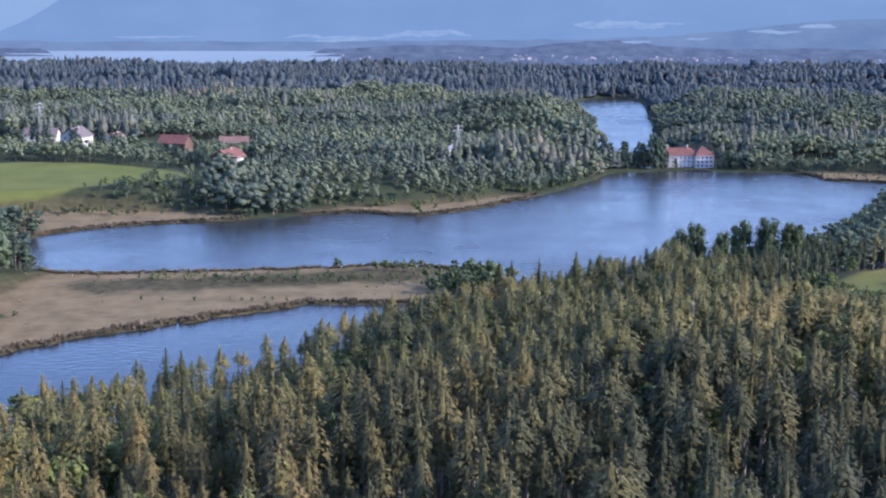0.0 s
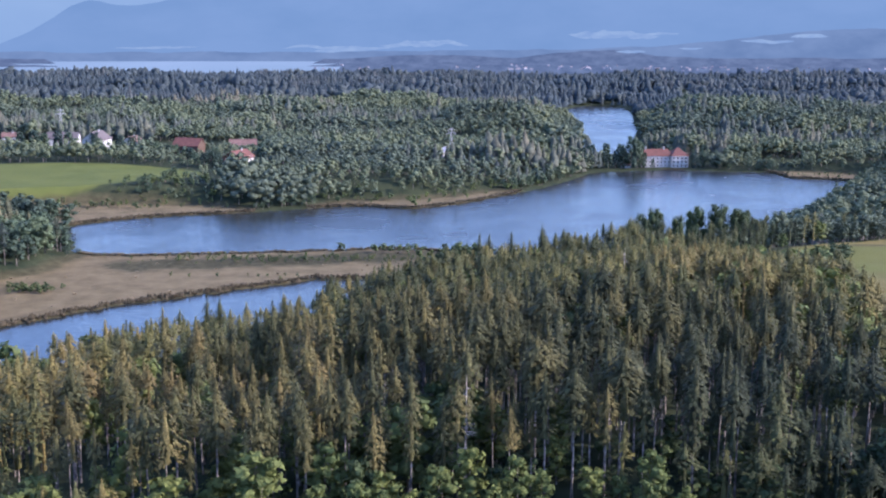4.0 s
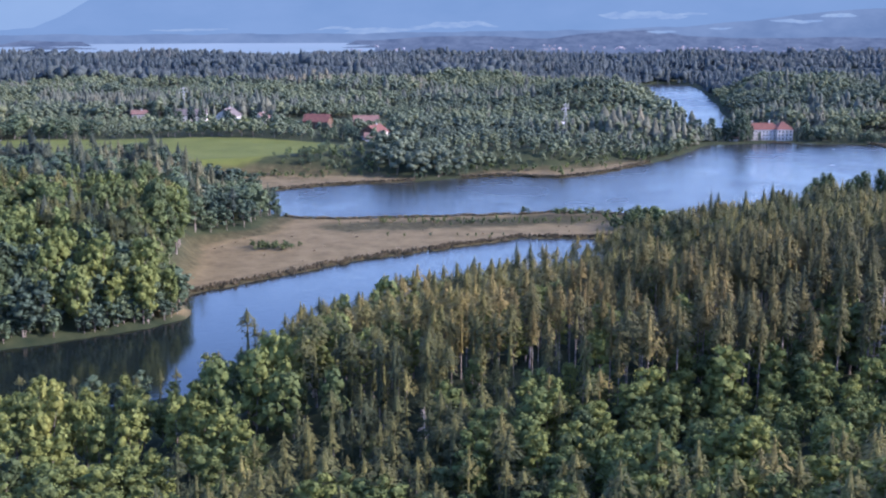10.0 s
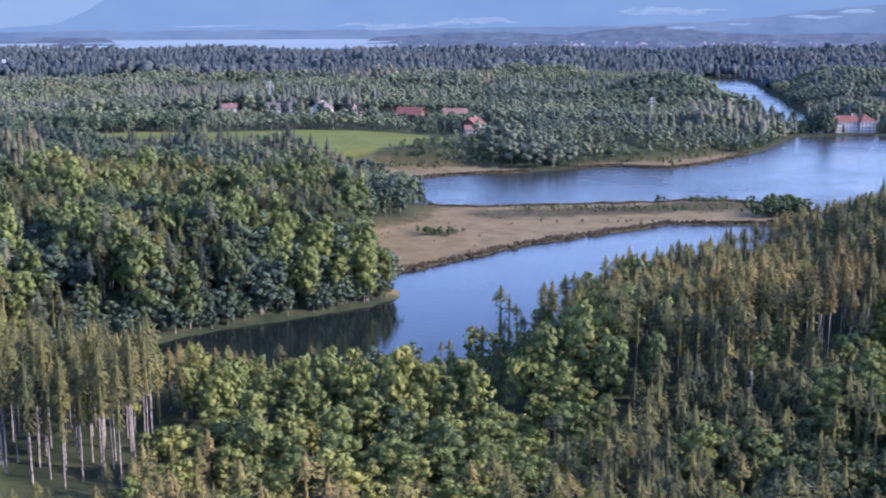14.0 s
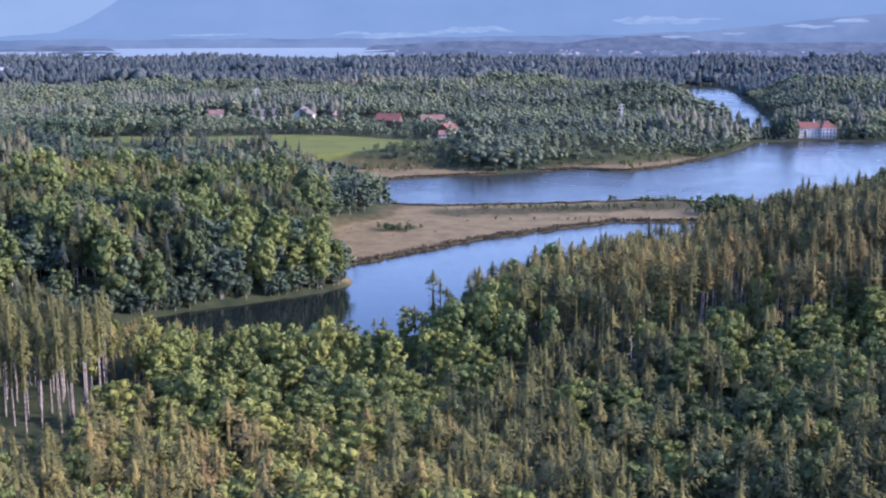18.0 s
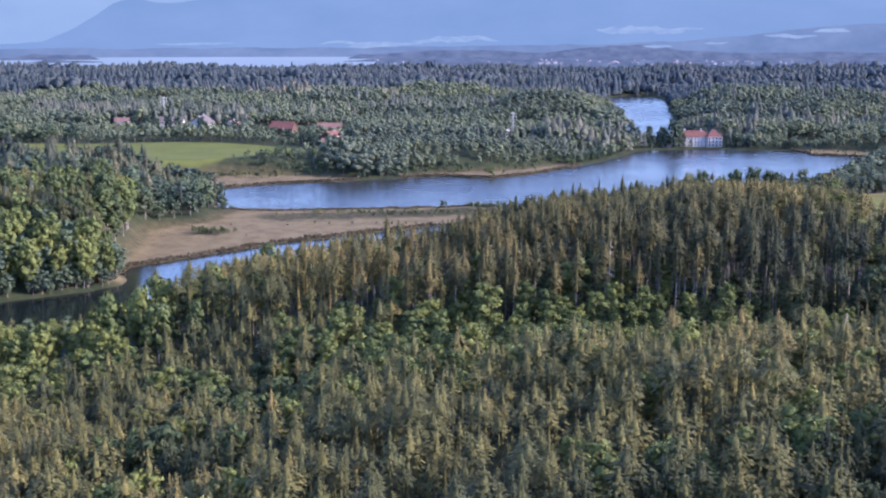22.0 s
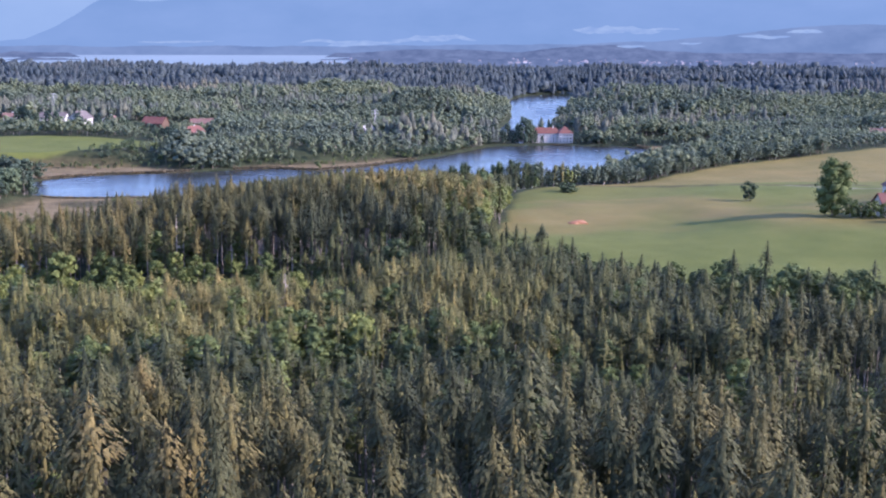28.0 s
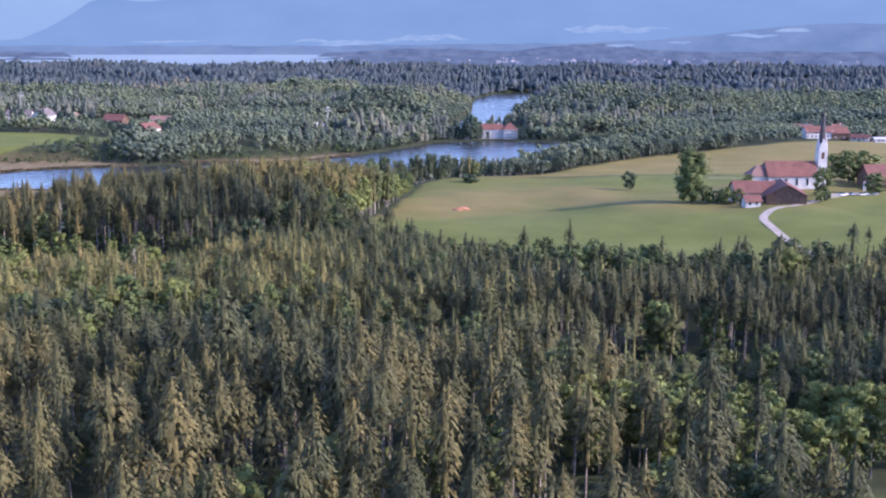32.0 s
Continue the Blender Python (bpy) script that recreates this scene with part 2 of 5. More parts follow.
def inside_by(poly, x, y):
    """Distance to the outline, positive inside."""
    p = rounded(poly)
    q = np.roll(p, -1, 0)
    best = np.full(x.shape, 1e9)
    odd = np.zeros(x.shape, bool)
    for (ax, ay), (bx, by) in zip(p, q):
        dx, dy = bx - ax, by - ay
        k = np.clip(((x - ax) * dx + (y - ay) * dy) / (dx * dx + dy * dy + 1e-9), 0, 1)
        best = np.minimum(best, (x - ax - k * dx) ** 2 + (y - ay - k * dy) ** 2)
        odd ^= ((ay > y) != (by > y)) & (x < (bx - ax) * (y - ay) / (by - ay + 1e-12) + ax)
    return np.where(odd, 1, -1) * np.sqrt(best)


def near_line(line, x, y):
    best = np.full(x.shape, 1e9)
    for (ax, ay), (bx, by) in zip(line[:-1], line[1:]):
        dx, dy = bx - ax, by - ay
        k = np.clip(((x - ax) * dx + (y - ay) * dy) / (dx * dx + dy * dy), 0, 1)
        best = np.minimum(best, np.hypot(x - ax - k * dx, y - ay - k * dy))
    return best


def smooth(a, b, v):
    k = np.clip((v - a) / (b - a), 0, 1)
    return k * k * (3 - 2 * k)


def waves(x, y, size, seed=0.0):
    """Cheap rolling noise, about -1 to 1."""
    a, b = x / size + seed, y / size - 1.7 * seed
    return (np.sin(a * 1.3 + 1.9 * np.sin(b * 0.7)) + np.sin(b * 1.7 + 1.3 * np.sin(a * 0.9 + 2)) + np.sin((a + b) * 1.1 + np.sin(a * 2.3))) / 3


LAWN = [(200, -96), (222, -90), (262, -86), (290, -120), (230, -140), (202, -124)]
GLADE = [(-268, 96), (-246, 96), (-234, 74), (-246, 58), (-272, 64)]
LAKE = FAR_SHORE + CASTLE_SHORE + HIDDEN_SHORE + CAPE_SHORE + BAR_SHORE
# rises of the land: x, y, height above the lake
RISES_RIDGE = [(64, 195, 32), (17, 175, 29), (25, 150, 28), (70, 177, 30), (-6, 235, 21.5), (79, 334, 18), (122, 433, 9), (119, 254, 24), (-28, 200, 20), (-46, 150, 23), (-61, 158, 21), (-47, 118, 19),
               (-120, 123, 14), (-101, 152, 16), (-104, 106, 7), (-128, 103, 7), (-187, 87, 8), (-150, 45, 9), (-155, 115, 8), (-160, 160, 2.5), (-209, 112, 9), (-232, 110, 14), (-51, 234, 12), (-61, 253, 6), (20, 323, 14), (-90, 190, 11), (-150, 180, 2), (-240, 150, 8)]
RISES_NEAR = [(23, 28, 31), (59, 32, 30.5), (90, 14, 31), (-9, 8, 28), (45, -21, 31), (94, 92, 28), (150, 140, 27), (120, -21, 31), (163, -87, 33), (207, -26, 29), (184, 5, 27), (183, 79, 27.5), (219, 68, 27.5), (5, 95, 24),
              (150, 267, 23.5), (154, 360, 23), (235, 316, 27), (250, 234, 30.5), (272, 189, 33.5), (310, 262, 34), (232, 135, 28.5), (375, 540, 26), (253, 465, 23), (-150, 0, 15), (-260, 60, 18), (520, 300, 36), (230, -140, 32)]
RISES_FAR = [(-300, 440, 18), (-240, 280, 14), (-321, 377, 16), (-225, 411, 14), (-172, 419, 3), (-420, 520, 16), (-290, 560, 9), (-134, 745, 8.5), (-260, 800, 9.5), (12, 827, 6), (-50, 950, 7), (70, 1000, 13), (95, 1140, 10), (-20, 1080, 12), (176, 850, 2), (330, 900, 4), (430, 700, 18),
             (-500, 1000, 9), (0, 1500, 3), (-400, 1500, 4), (400, 1500, 2), (0, 2200, 0), (-900, 2200, 0), (900, 2200, 1), (0, 2700, -42), (-1500, 2700, -42), (1500, 2700, -42), (0, 4000, -50)]


def land(x, y):
    """Height of the ground, and distance into the water."""
    w = np.maximum(inside_by(LAKE, x, y), inside_by(CHANNEL, x, y)) + 1.6 * waves(x, y, 4.0) + 1.0 * waves(x, y, 1.7, 3)
    num, den = np.zeros(x.shape), np.zeros(x.shape)
    for px, py, pz in RISES_RIDGE + RISES_NEAR + RISES_FAR:
        k = 1 / ((x - px) ** 2 + (y - py) ** 2 + 500) ** 1.8
        num += k * pz
        den += k
    h = num / den + 0.8 * waves(x, y, 26) + 0.3 * waves(x, y, 9, 2)
    # wooded ridges that run across the view, one behind the other
    fold = np.sin(y / 46.0 + 1.1 * waves(x, y, 120, 2) + 0.004 * x)
    h = h + (3.6 * (1 + waves(x, y, 90, 4)) + 4.5 * (0.5 + fold) - 3.0 * smooth(1500, 1900, y)) * smooth(860, 1120, y) * smooth(2300, 2000, y) * (0.6 + 0.4 * smooth(1000, 1500, y))
    h = h + 11 * np.exp(-((x - 70) / 62) ** 2 - ((y - 1010) / 70) ** 2) + 9 * np.exp(-((x - 330) / 120) ** 2 - ((y - 1120) / 60) ** 2)
    h = h - 48 * smooth(2260, 2600, y)
    reed = np.maximum.reduce([inside_by(p, x, y) for p in (BAR_REED, FARM_REED, POINT_REED, SPIT_REED)])
    h = h * smooth(-2, np.where((x < -150) & (y < 470), 30, 62), -w) * (1 - smooth(np.where(x < -150, -12, -25), 6, reed))
    h = h + 0.75 * smooth(-1.0, 1.2, -w) + 0.15 * waves(x, y, 3.1, 5) * smooth(0, 5, -w)
    return np.where(w > -1, np.minimum(h, 0.75 * smooth(-1, 1.2, -w) + 0.02), h) - 2.5 * smooth(-0.5, 9, w), w, reed


ROAD = [(272, 120), (268, 138), (267, 150), (266, 162), (265, 174), (266, 184), (269, 194), (274, 204), (283, 214), (294, 223), (306, 236), (318, 246)]
TRACK = [(262, 362), (280, 340), (300, 326), (330, 330), (420, 380)]
LANE = [(165, 378), (185, 378), (225, 370), (262, 362), (300, 352)]


def mesh_from(name, verts, faces, mats, index=None, attrs=(), smooth_on=False):
    """faces: an array of triangles or of quads."""
    me = bpy.data.meshes.new(name)
    n, k = faces.shape
    me.vertices.add(len(verts))
    me.vertices.foreach_set("co", np.asarray(verts, np.float32).ravel())
    me.loops.add(n * k)
    me.loops.foreach_set("vertex_index", faces.astype(np.int32).ravel())
    me.polygons.add(n)
    me.polygons.foreach_set("loop_start", np.arange(0, n * k, k, dtype=np.int32))
    me.polygons.foreach_set("loop_total", np.full(n, k, np.int32))
    for m in mats:
        me.materials.append(m)
    if index is not None:
        me.polygons.foreach_set("material_index", index.astype(np.int32))
    me.update(calc_edges=True)
    me.shade_smooth() if smooth_on else me.shade_flat()
    for key, values in attrs:
        a = me.attributes.new(key, "FLOAT", "POINT")
        a.data.foreach_set("value", np.asarray(values, np.float32))
    return me


def steps(*spans):
    """Grid lines: (from, to, step) one after the other."""
    return np.unique(np.round(np.concatenate([np.arange(a, b, s) for a, b, s in spans]), 3))


gx = steps((-4950, -1500, 150), (-1500, -520, 30), (-520, -300, 10), (-300, 340, 3.5), (340, 560, 10), (560, 1500, 30), (1500, 4951, 150))
gy = steps((-4950, -900, 150), (-900, -240, 30), (-240, 130, 8), (130, 520, 3.5), (520, 840, 4.5), (840, 1640, 14), (1640, 2800, 40), (2800, 4951, 150))
GX, GY = np.meshgrid(gx, gy)
GX, GY = GX.ravel(), GY.ravel()
GZ, GW, GR = land(GX, GY)
rn = waves(GX, GY, 6, 1) * 3 + waves(GX, GY, 2.3, 4) * 2
field_by = np.maximum.reduce([inside_by(p, GX, GY) for p in (CHURCH_FIELD, FARM_FIELD, FARM_CLEARING, LAWN, GLADE)])
dry = smooth(0, 1, waves(GX, GY, 34, 2) * 0.7 + 0.55 + 0.25 * waves(GX, GY, 9, 6)) * (inside_by(CHURCH_FIELD, GX, GY) > 0)
dry = dry * smooth(190, 235, GY) * (1 - 0.7 * smooth(322, 330, GY) * (1 - smooth(372, 380, GY)))
dry = np.maximum(dry, 0.9 * smooth(376, 384, GY + 0.06 * (250 - GX)) * (inside_by(CHURCH_FIELD, GX, GY) > 0))
heath = np.maximum(smooth(16, 8, near_line([(-128, 444), (-90, 449), (-60, 456), (-30, 464), (0, 468), (20, 458)], GX, GY) + rn * 1.2), smooth(5, 2, np.abs(GR) + rn * 0.4) * smooth(0.5, 2.5, -GW) * 0.9 * (GR > -6))
heath = np.maximum(heath, 0.9 * smooth(4.2, 1.6, near_line(LANE, GX, GY)))
heath = np.maximum(heath, smooth(4.0, 1.0, -GW) * smooth(-12, -2, GR))
n0, n1 = len(gx), len(gy)
ii = np.arange((n1 - 1) * n0).reshape(n1 - 1, n0)[:, :-1].ravel()
quads = np.stack([ii, ii + 1, ii + n0 + 1, ii + n0], 1)
ground = tagged(new("ground", mesh_from("ground", np.stack([GX, GY, GZ], 1), quads, [ground_mat], smooth_on=True, attrs=[
    ("meadow", smooth(-2, 2, field_by)), ("hay", dry), ("reed", np.maximum(smooth(-3, 3, GR + rn), smooth(-2, 3, inside_by(RED_BANK, GX, GY) + rn))), ("heath", heath),
    ("gravel", 0.6 * smooth(3, 1.5, near_line(TRACK, GX, GY)))])),
    "rolling land with forest floor, green meadows, dry hay and tan reed beds", "ground", kind="structure")


def flat_sheet(name, poly, z, mat):
    me = bpy.data.meshes.new(name)
    bm = bmesh.new()
    bm.faces.new([bm.verts.new((*p, z)) for p in poly])
    bmesh.ops.triangulate(bm, faces=bm.faces[:])
    bm.to_mesh(me)
    bm.free()
    me.materials.append(mat)
    return me


lake = tagged(new("water", flat_sheet("water", [(-300, 150), (330, 150), (330, 1640), (-300, 1640)], 0.0, water_mat)), "steel-blue lake water with faint ripples between reed beds", "lake", kind="structure")

road_mat, t_, b_ = material("pale gravel of the lane", 0.95)
t_.links.new(ramp(t_, noise_fac(t_, 0.5, 6), [(0.3, (0.20, 0.17, 0.13)), (0.7, (0.30, 0.26, 0.21))]), b_.inputs["Base Color"])


def ribbon(name, line, half, label):
    """A lane laid on the land, rounded and a little crowned."""
    p = np.array(line, float)
    for _ in range(3):
        q = np.empty((2 * len(p) - 2, 2))
        q[0::2], q[1::2] = 0.75 * p[:-1] + 0.25 * p[1:], 0.25 * p[:-1] + 0.75 * p[1:]
        p = np.concatenate([p[:1], q, p[-1:]])
    d = np.gradient(p, axis=0)
    d /= np.linalg.norm(d, axis=1)[:, None]
    side = np.stack([d[:, 1], -d[:, 0]], 1)
    rows = [p + side * half * k for k in (-1.0, -0.5, 0.0, 0.5, 1.0)]
    v = np.concatenate([np.stack([q[:, 0], q[:, 1], np.maximum(land(q[:, 0], q[:, 1])[0], land(p[:, 0], p[:, 1])[0]) + 0.16 - 0.08 * abs(k)], 1) for q, k in zip(rows, (-1, -0.5, 0, 0.5, 1))])
    n = len(p)
    i = np.arange(n - 1)
    f = np.concatenate([np.stack([i + k * n, i + 1 + k * n, i + 1 + (k + 1) * n, i + (k + 1) * n], 1) for k in range(4)])
    return tagged(new(name, mesh_from(name, v, f, [road_mat], smooth_on=True)), label, "road", kind="structure")


ribbon("road", ROAD, 1.7, "narrow pale gravel lane winding up to the farm")

# ---- trees: templates as triangles ----
def spruce(rng, height, radius, tufts, size, bare=0.12, droop=0.5, cap=5.0, layers=1.1, stem_sides=5, core=0.5):
    """A spruce: tapered trunk, a slim inner cone of dense twigs, and drooping bough ends set in uneven tiers.
    cap: metres below the tip at which the crown is full; layers: metres between tiers. Returns trunk and crown triangles."""
    crown = []
    base = bare * height
    lop, skew = rng.uniform(0, 6.28), rng.uniform(0, 1)
    full = lambda z: radius * min(1.0, max(0.0, (height - z) / cap)) ** 0.8 * (1 - 0.3 * max(0, (height - z - cap) / (height - base)))
    for z0, z1, q in ((base + 0.2, height - 0.45 * cap, core * 0.72), (height - cap, height - 0.1, core * 0.7)):
        ring = [(q * full(z0) * rng.uniform(0.7, 1.15) * math.cos(1.2566 * i), q * full(z0) * rng.uniform(0.7, 1.15) * math.sin(1.2566 * i), z0 + rng.uniform(-0.4, 0.4)) for i in range(5)]
        crown += [((0, 0, z1), ring[i], ring[(i + 1) % 5]) for i in range(5)]
    for i in range(tufts):
        top_part = i < tufts * 0.68
        drop = (cap * 1.25 * rng.random() ** 0.6) if top_part else cap + (height - base - cap) * rng.random()
        z = max(base, height - drop)
        tier = ((z / layers) + skew) % 1.0
        a = rng.uniform(0, 6.283)
        r = (full(z) + 0.10) * (0.74 + 0.36 * (1 - tier)) * rng.uniform(0.75, 1.15) * (1 + 0.15 * math.cos(a - lop))
        s = size * rng.uniform(0.6, 1.25) * (0.45 + 0.55 * min(1, drop / cap))
        ca, sa = math.cos(a), math.sin(a)
        inner, wide = max(0.02, r - s), s * rng.uniform(0.28, 0.5)
        lift = s * rng.uniform(0.05, 0.55)
        crown.append(((inner * ca - wide * sa, inner * sa + wide * ca, z + lift), (inner * ca + wide * sa, inner * sa - wide * ca, z + lift * rng.uniform(0.3, 1.2)),
                      ((r + 0.15 * s) * ca, (r + 0.15 * s) * sa, z - droop * s * rng.uniform(0.4, 1.4))))
    a = rng.uniform(0, 6)
    crown += [((0.0, 0.0, height + 0.2), (0.25 * math.cos(a + g), 0.2 * math.sin(a + g), height - 0.8), (0.2 * math.cos(a + g + 2), 0.2 * math.sin(a + g + 2), height - 0.8)) for g in (0, 2.1, 4.2)]
    return np.array(stem(rng, height * 0.93, 0.008 * height + 0.06, stem_sides)), np.array(crown)


def stem(rng, height, r, sides=5, bend=0.15):
    rings = []
    for k in (0, 0.4, 0.75, 1.0):
        ox, oy = bend * k * rng.uniform(-1, 1), bend * k * rng.uniform(-1, 1)
        rings.append([(ox + r * (1 - 0.85 * k) * math.cos(6.283 * i / sides), oy + r * (1 - 0.85 * k) * math.sin(6.283 * i / sides), height * k - (0.8 if k == 0 else 0)) for i in range(sides)])
    tris = []
    for a, b in zip(rings[:-1], rings[1:]):
        for i in range(sides):
            j = (i + 1) % sides
            tris += [(a[i], a[j], b[j]), (a[i], b[j], b[i])]
    return tris


def blob(rng, c, size, fine=False, rough=0.2):
    """A closed lump of foliage with an uneven skin, as triangles that share their corners."""
    g = (1 + 5 ** 0.5) / 2
    p = [(-1, g, 0), (1, g, 0), (-1, -g, 0), (1, -g, 0), (0, -1, g), (0, 1, g), (0, -1, -g), (0, 1, -g), (g, 0, -1), (g, 0, 1), (-g, 0, -1), (-g, 0, 1)]
    f = [(0, 11, 5), (0, 5, 1), (0, 1, 7), (0, 7, 10), (0, 10, 11), (1, 5, 9), (5, 11, 4), (11, 10, 2), (10, 7, 6), (7, 1, 8), (3, 9, 4), (3, 4, 2), (3, 2, 6), (3, 6, 8), (3, 8, 9), (4, 9, 5), (2, 4, 11), (6, 2, 10), (8, 6, 7), (9, 8, 1)]
    p = [np.array(q) / math.hypot(1, g) for q in p]
    if fine:
        mid, out = {}, []
        for a, b, d in f:
            e = []
            for u, v in ((a, b), (b, d), (d, a)):
                key = (min(u, v), max(u, v))
                if key not in mid:
                    m = p[u] + p[v]
                    p.append(m / np.linalg.norm(m))
                    mid[key] = len(p) - 1
                e.append(mid[key])
            out += [(a, e[0], e[2]), (b, e[1], e[0]), (d, e[2], e[1]), (e[0], e[1], e[2])]
        f = out
    turn = rng.uniform(0, 6.28)
    ct, st = math.cos(turn), math.sin(turn)
    q = [np.array(c) + np.array(((v[0] * ct - v[1] * st) * size[0], (v[0] * st + v[1] * ct) * size[1], v[2] * size[2])) * (1 + rng.uniform(-rough, rough)) for v in p]
    return [(q[a], q[b], q[d]) for a, b, d in f]


def leafy(rng, height, radius, lobes, cards, card, low=0.2, fine=False):
    """A broadleaf tree: stem and limbs, closed lobes of foliage, and small leaf clumps that stand off them."""
    wood = stem(rng, height * 0.62, 0.014 * height + 0.06, 5, 0.5)
    crown, lobe_list = [], []
    for i in range(lobes):
        k = (i + 0.5) / lobes
        z = height * (low + (0.90 - low) * (k ** 0.85))
        reach = radius * 0.62 * math.sqrt(max(0.04, 1 - ((z / height - 0.50) / 0.50) ** 2)) * rng.uniform(0.6, 1.1)
        a = i * 2.4 + rng.uniform(-0.5, 0.5)
        c = np.array((reach * math.cos(a), reach * math.sin(a), z))
        size = radius * rng.uniform(0.36, 0.56) * (1.0 if k < 0.8 else 0.75) * (1.0 if lobes > 7 else 1.3)
        lobe_list.append((c, size))
        if i % 2 == 0:
            s = np.array((0, 0, z * 0.62))
            side = np.array((-math.sin(a), math.cos(a), 0)) * 0.10
            wood += [(s - side, s + side, c), (s - side + (0, 0, 0.2), c, s + side)]
    for c, size in lobe_list:
        k = 0.6 if cards > 20 * lobes else 0.8
        crown += blob(rng, c, (k * size, k * size, 0.92 * k * size), fine, 0.36)
        for _ in range(cards // lobes):
            d = rng.normal(size=3)
            d /= np.linalg.norm(d) + 1e-9
            d[2] = abs(d[2]) if rng.random() < 0.75 else d[2]
            p = c + d * size * np.array((1, 1, 0.9)) * rng.uniform(0.66, 1.14)
            n = d + rng.normal(size=3) * 0.4
            n /= np.linalg.norm(n)
            u = np.cross(n, rng.normal(size=3))
            u /= np.linalg.norm(u) + 1e-9
            v = np.cross(n, u)
            s = card * rng.uniform(0.6, 1.35)
            crown.append((p + u * s + n * s * 0.2, p - u * s * rng.uniform(0.5, 0.9) + v * s * rng.uniform(0.5, 0.9), p - u * s * rng.uniform(0.3, 0.8) - v * s * rng.uniform(0.5, 0.9) - n * s * 0.15))
    if lobes < 7:
        wood = stem(rng, height * 0.6, 0.2, 3)[:6]
    return np.array(wood), np.array(crown)


def conifer(rng, height, radius, tiers, sides, bare=0.1):
    """A conifer of the far woods: ragged skirts of boughs one above the other round a stem."""
    base = bare * height
    crown = []
    for k in range(tiers):
        z0 = base + (height - base) * k / tiers * 0.94
        z1 = min(height, base + (height - base) * ((k + 1.9) / tiers))
        r0 = radius * (1 - k / tiers) ** 0.72 * rng.uniform(0.85, 1.1)
        top = (rng.uniform(-0.15, 0.15), rng.uniform(-0.15, 0.15), z1)
        a0 = rng.uniform(0, 6.28)
        ring = []
        for i in range(sides):
            r = r0 * rng.uniform(0.6, 1.2)
            ring.append((r * math.cos(a0 + 6.283 * i / sides), r * math.sin(a0 + 6.283 * i / sides), z0 + rng.uniform(-0.07, 0.07) * height))
        crown += [(top, ring[i], ring[(i + 1) % sides]) for i in range(sides)]
    return np.array(stem(rng, height * 0.8, 0.012 * height, 3)[:12]), np.array(crown)


def weld(tri):
    """Corners that lie at one place become one vertex."""
    p, index = np.unique(np.round(tri.reshape(-1, 3), 4), axis=0, return_inverse=True)
    return p, index.reshape(-1, 3)


def soup(parts):
    """Several placed templates as vertices, faces and tints. parts: (triangles, rows of (x, y, z, turn, width, height, lean), tints)."""
    verts, faces, tints, count = [], [], [], 0
    for tri, at, tint in parts:
        if len(at) == 0:
            continue
        p, f = weld(tri)
        c, s = np.cos(at[:, 3])[:, None], np.sin(at[:, 3])[:, None]
        lean = at[:, 6][:, None] * p[None, :, 2]
        x = (p[None, :, 0] * c - p[None, :, 1] * s) * at[:, 4][:, None] + at[:, 0][:, None] + lean
        y = (p[None, :, 0] * s + p[None, :, 1] * c) * at[:, 4][:, None] + at[:, 1][:, None] + 0.6 * lean
        z = p[None, :, 2] * at[:, 5][:, None] + at[:, 2][:, None]
        verts.append(np.stack([x, y, z], -1).reshape(-1, 3))
        faces.append((f[None] + (count + np.arange(len(at)) * len(p))[:, None, None]).reshape(-1, 3))
        tints.append(np.repeat(tint, len(p)))
        count += len(at) * len(p)
    return np.concatenate(verts), np.concatenate(faces), np.concatenate(tints)


def wood_of(name, placed, templates, crown_mat, label, category):
    """One joined wood of many trees: placed rows of (x, y, z, turn, width, height, lean, tint)."""
    rng = np.random.default_rng(len(placed))
    pick = rng.integers(0, len(templates), len(placed))
    rows = [(placed[pick == k, :7], placed[pick == k, 7]) for k in range(len(templates))]
    v1, f1, t1 = soup([(templates[k][1], *rows[k]) for k in range(len(templates))])
    v2, f2, t2 = soup([(templates[k][0], *rows[k]) for k in range(len(templates))])
    idx = np.concatenate([np.zeros(len(f1), int), np.ones(len(f2), int)])
    me = mesh_from(name, np.concatenate([v1, v2]), np.concatenate([f1, f2 + len(v1)]), [crown_mat, bark], idx, [("tint", np.concatenate([t1, t2]))], smooth_on=True)
    return tagged(new(name, me), label, category, kind="stuff")


def thing_mesh(name, tri, mat):
    p, f = weld(tri)
    return mesh_from(name, p, f, [mat], smooth_on=True)


rng = np.random.default_rng(7)
SPRUCE_A = [spruce(rng, 16, q, int(n * 2.1), 0.62, b, d * 0.5, c * 0.92, w) for q, n, b, d, c, w in ((2.2, 115, 0.1, 0.5, 4.6, 1.0), (2.6, 120, 0.1, 0.7, 5.2, 1.2), (1.9, 95, 0.15, 0.8, 4.5, 1.0), (2.4, 115, 0.15, 0.5, 4.2, 1.2), (2.1, 90, 0.2, 0.9, 5.5, 1.3), (2.7, 125, 0.1, 0.4, 4.8, 1.1), (2.0, 90, 0.25, 0.6, 4.0, 0.9), (2.3, 85, 0.1, 0.8, 5.0, 1.2))]
SPRUCE_BARE = [spruce(rng, 24, rng.uniform(2.2, 2.8), 360, 0.66, b, 0.6, c, 1.3) for b, c in ((0.45, 6.0), (0.52, 4.5), (0.58, 6.5), (0.5, 5.0), (0.38, 7.0))]
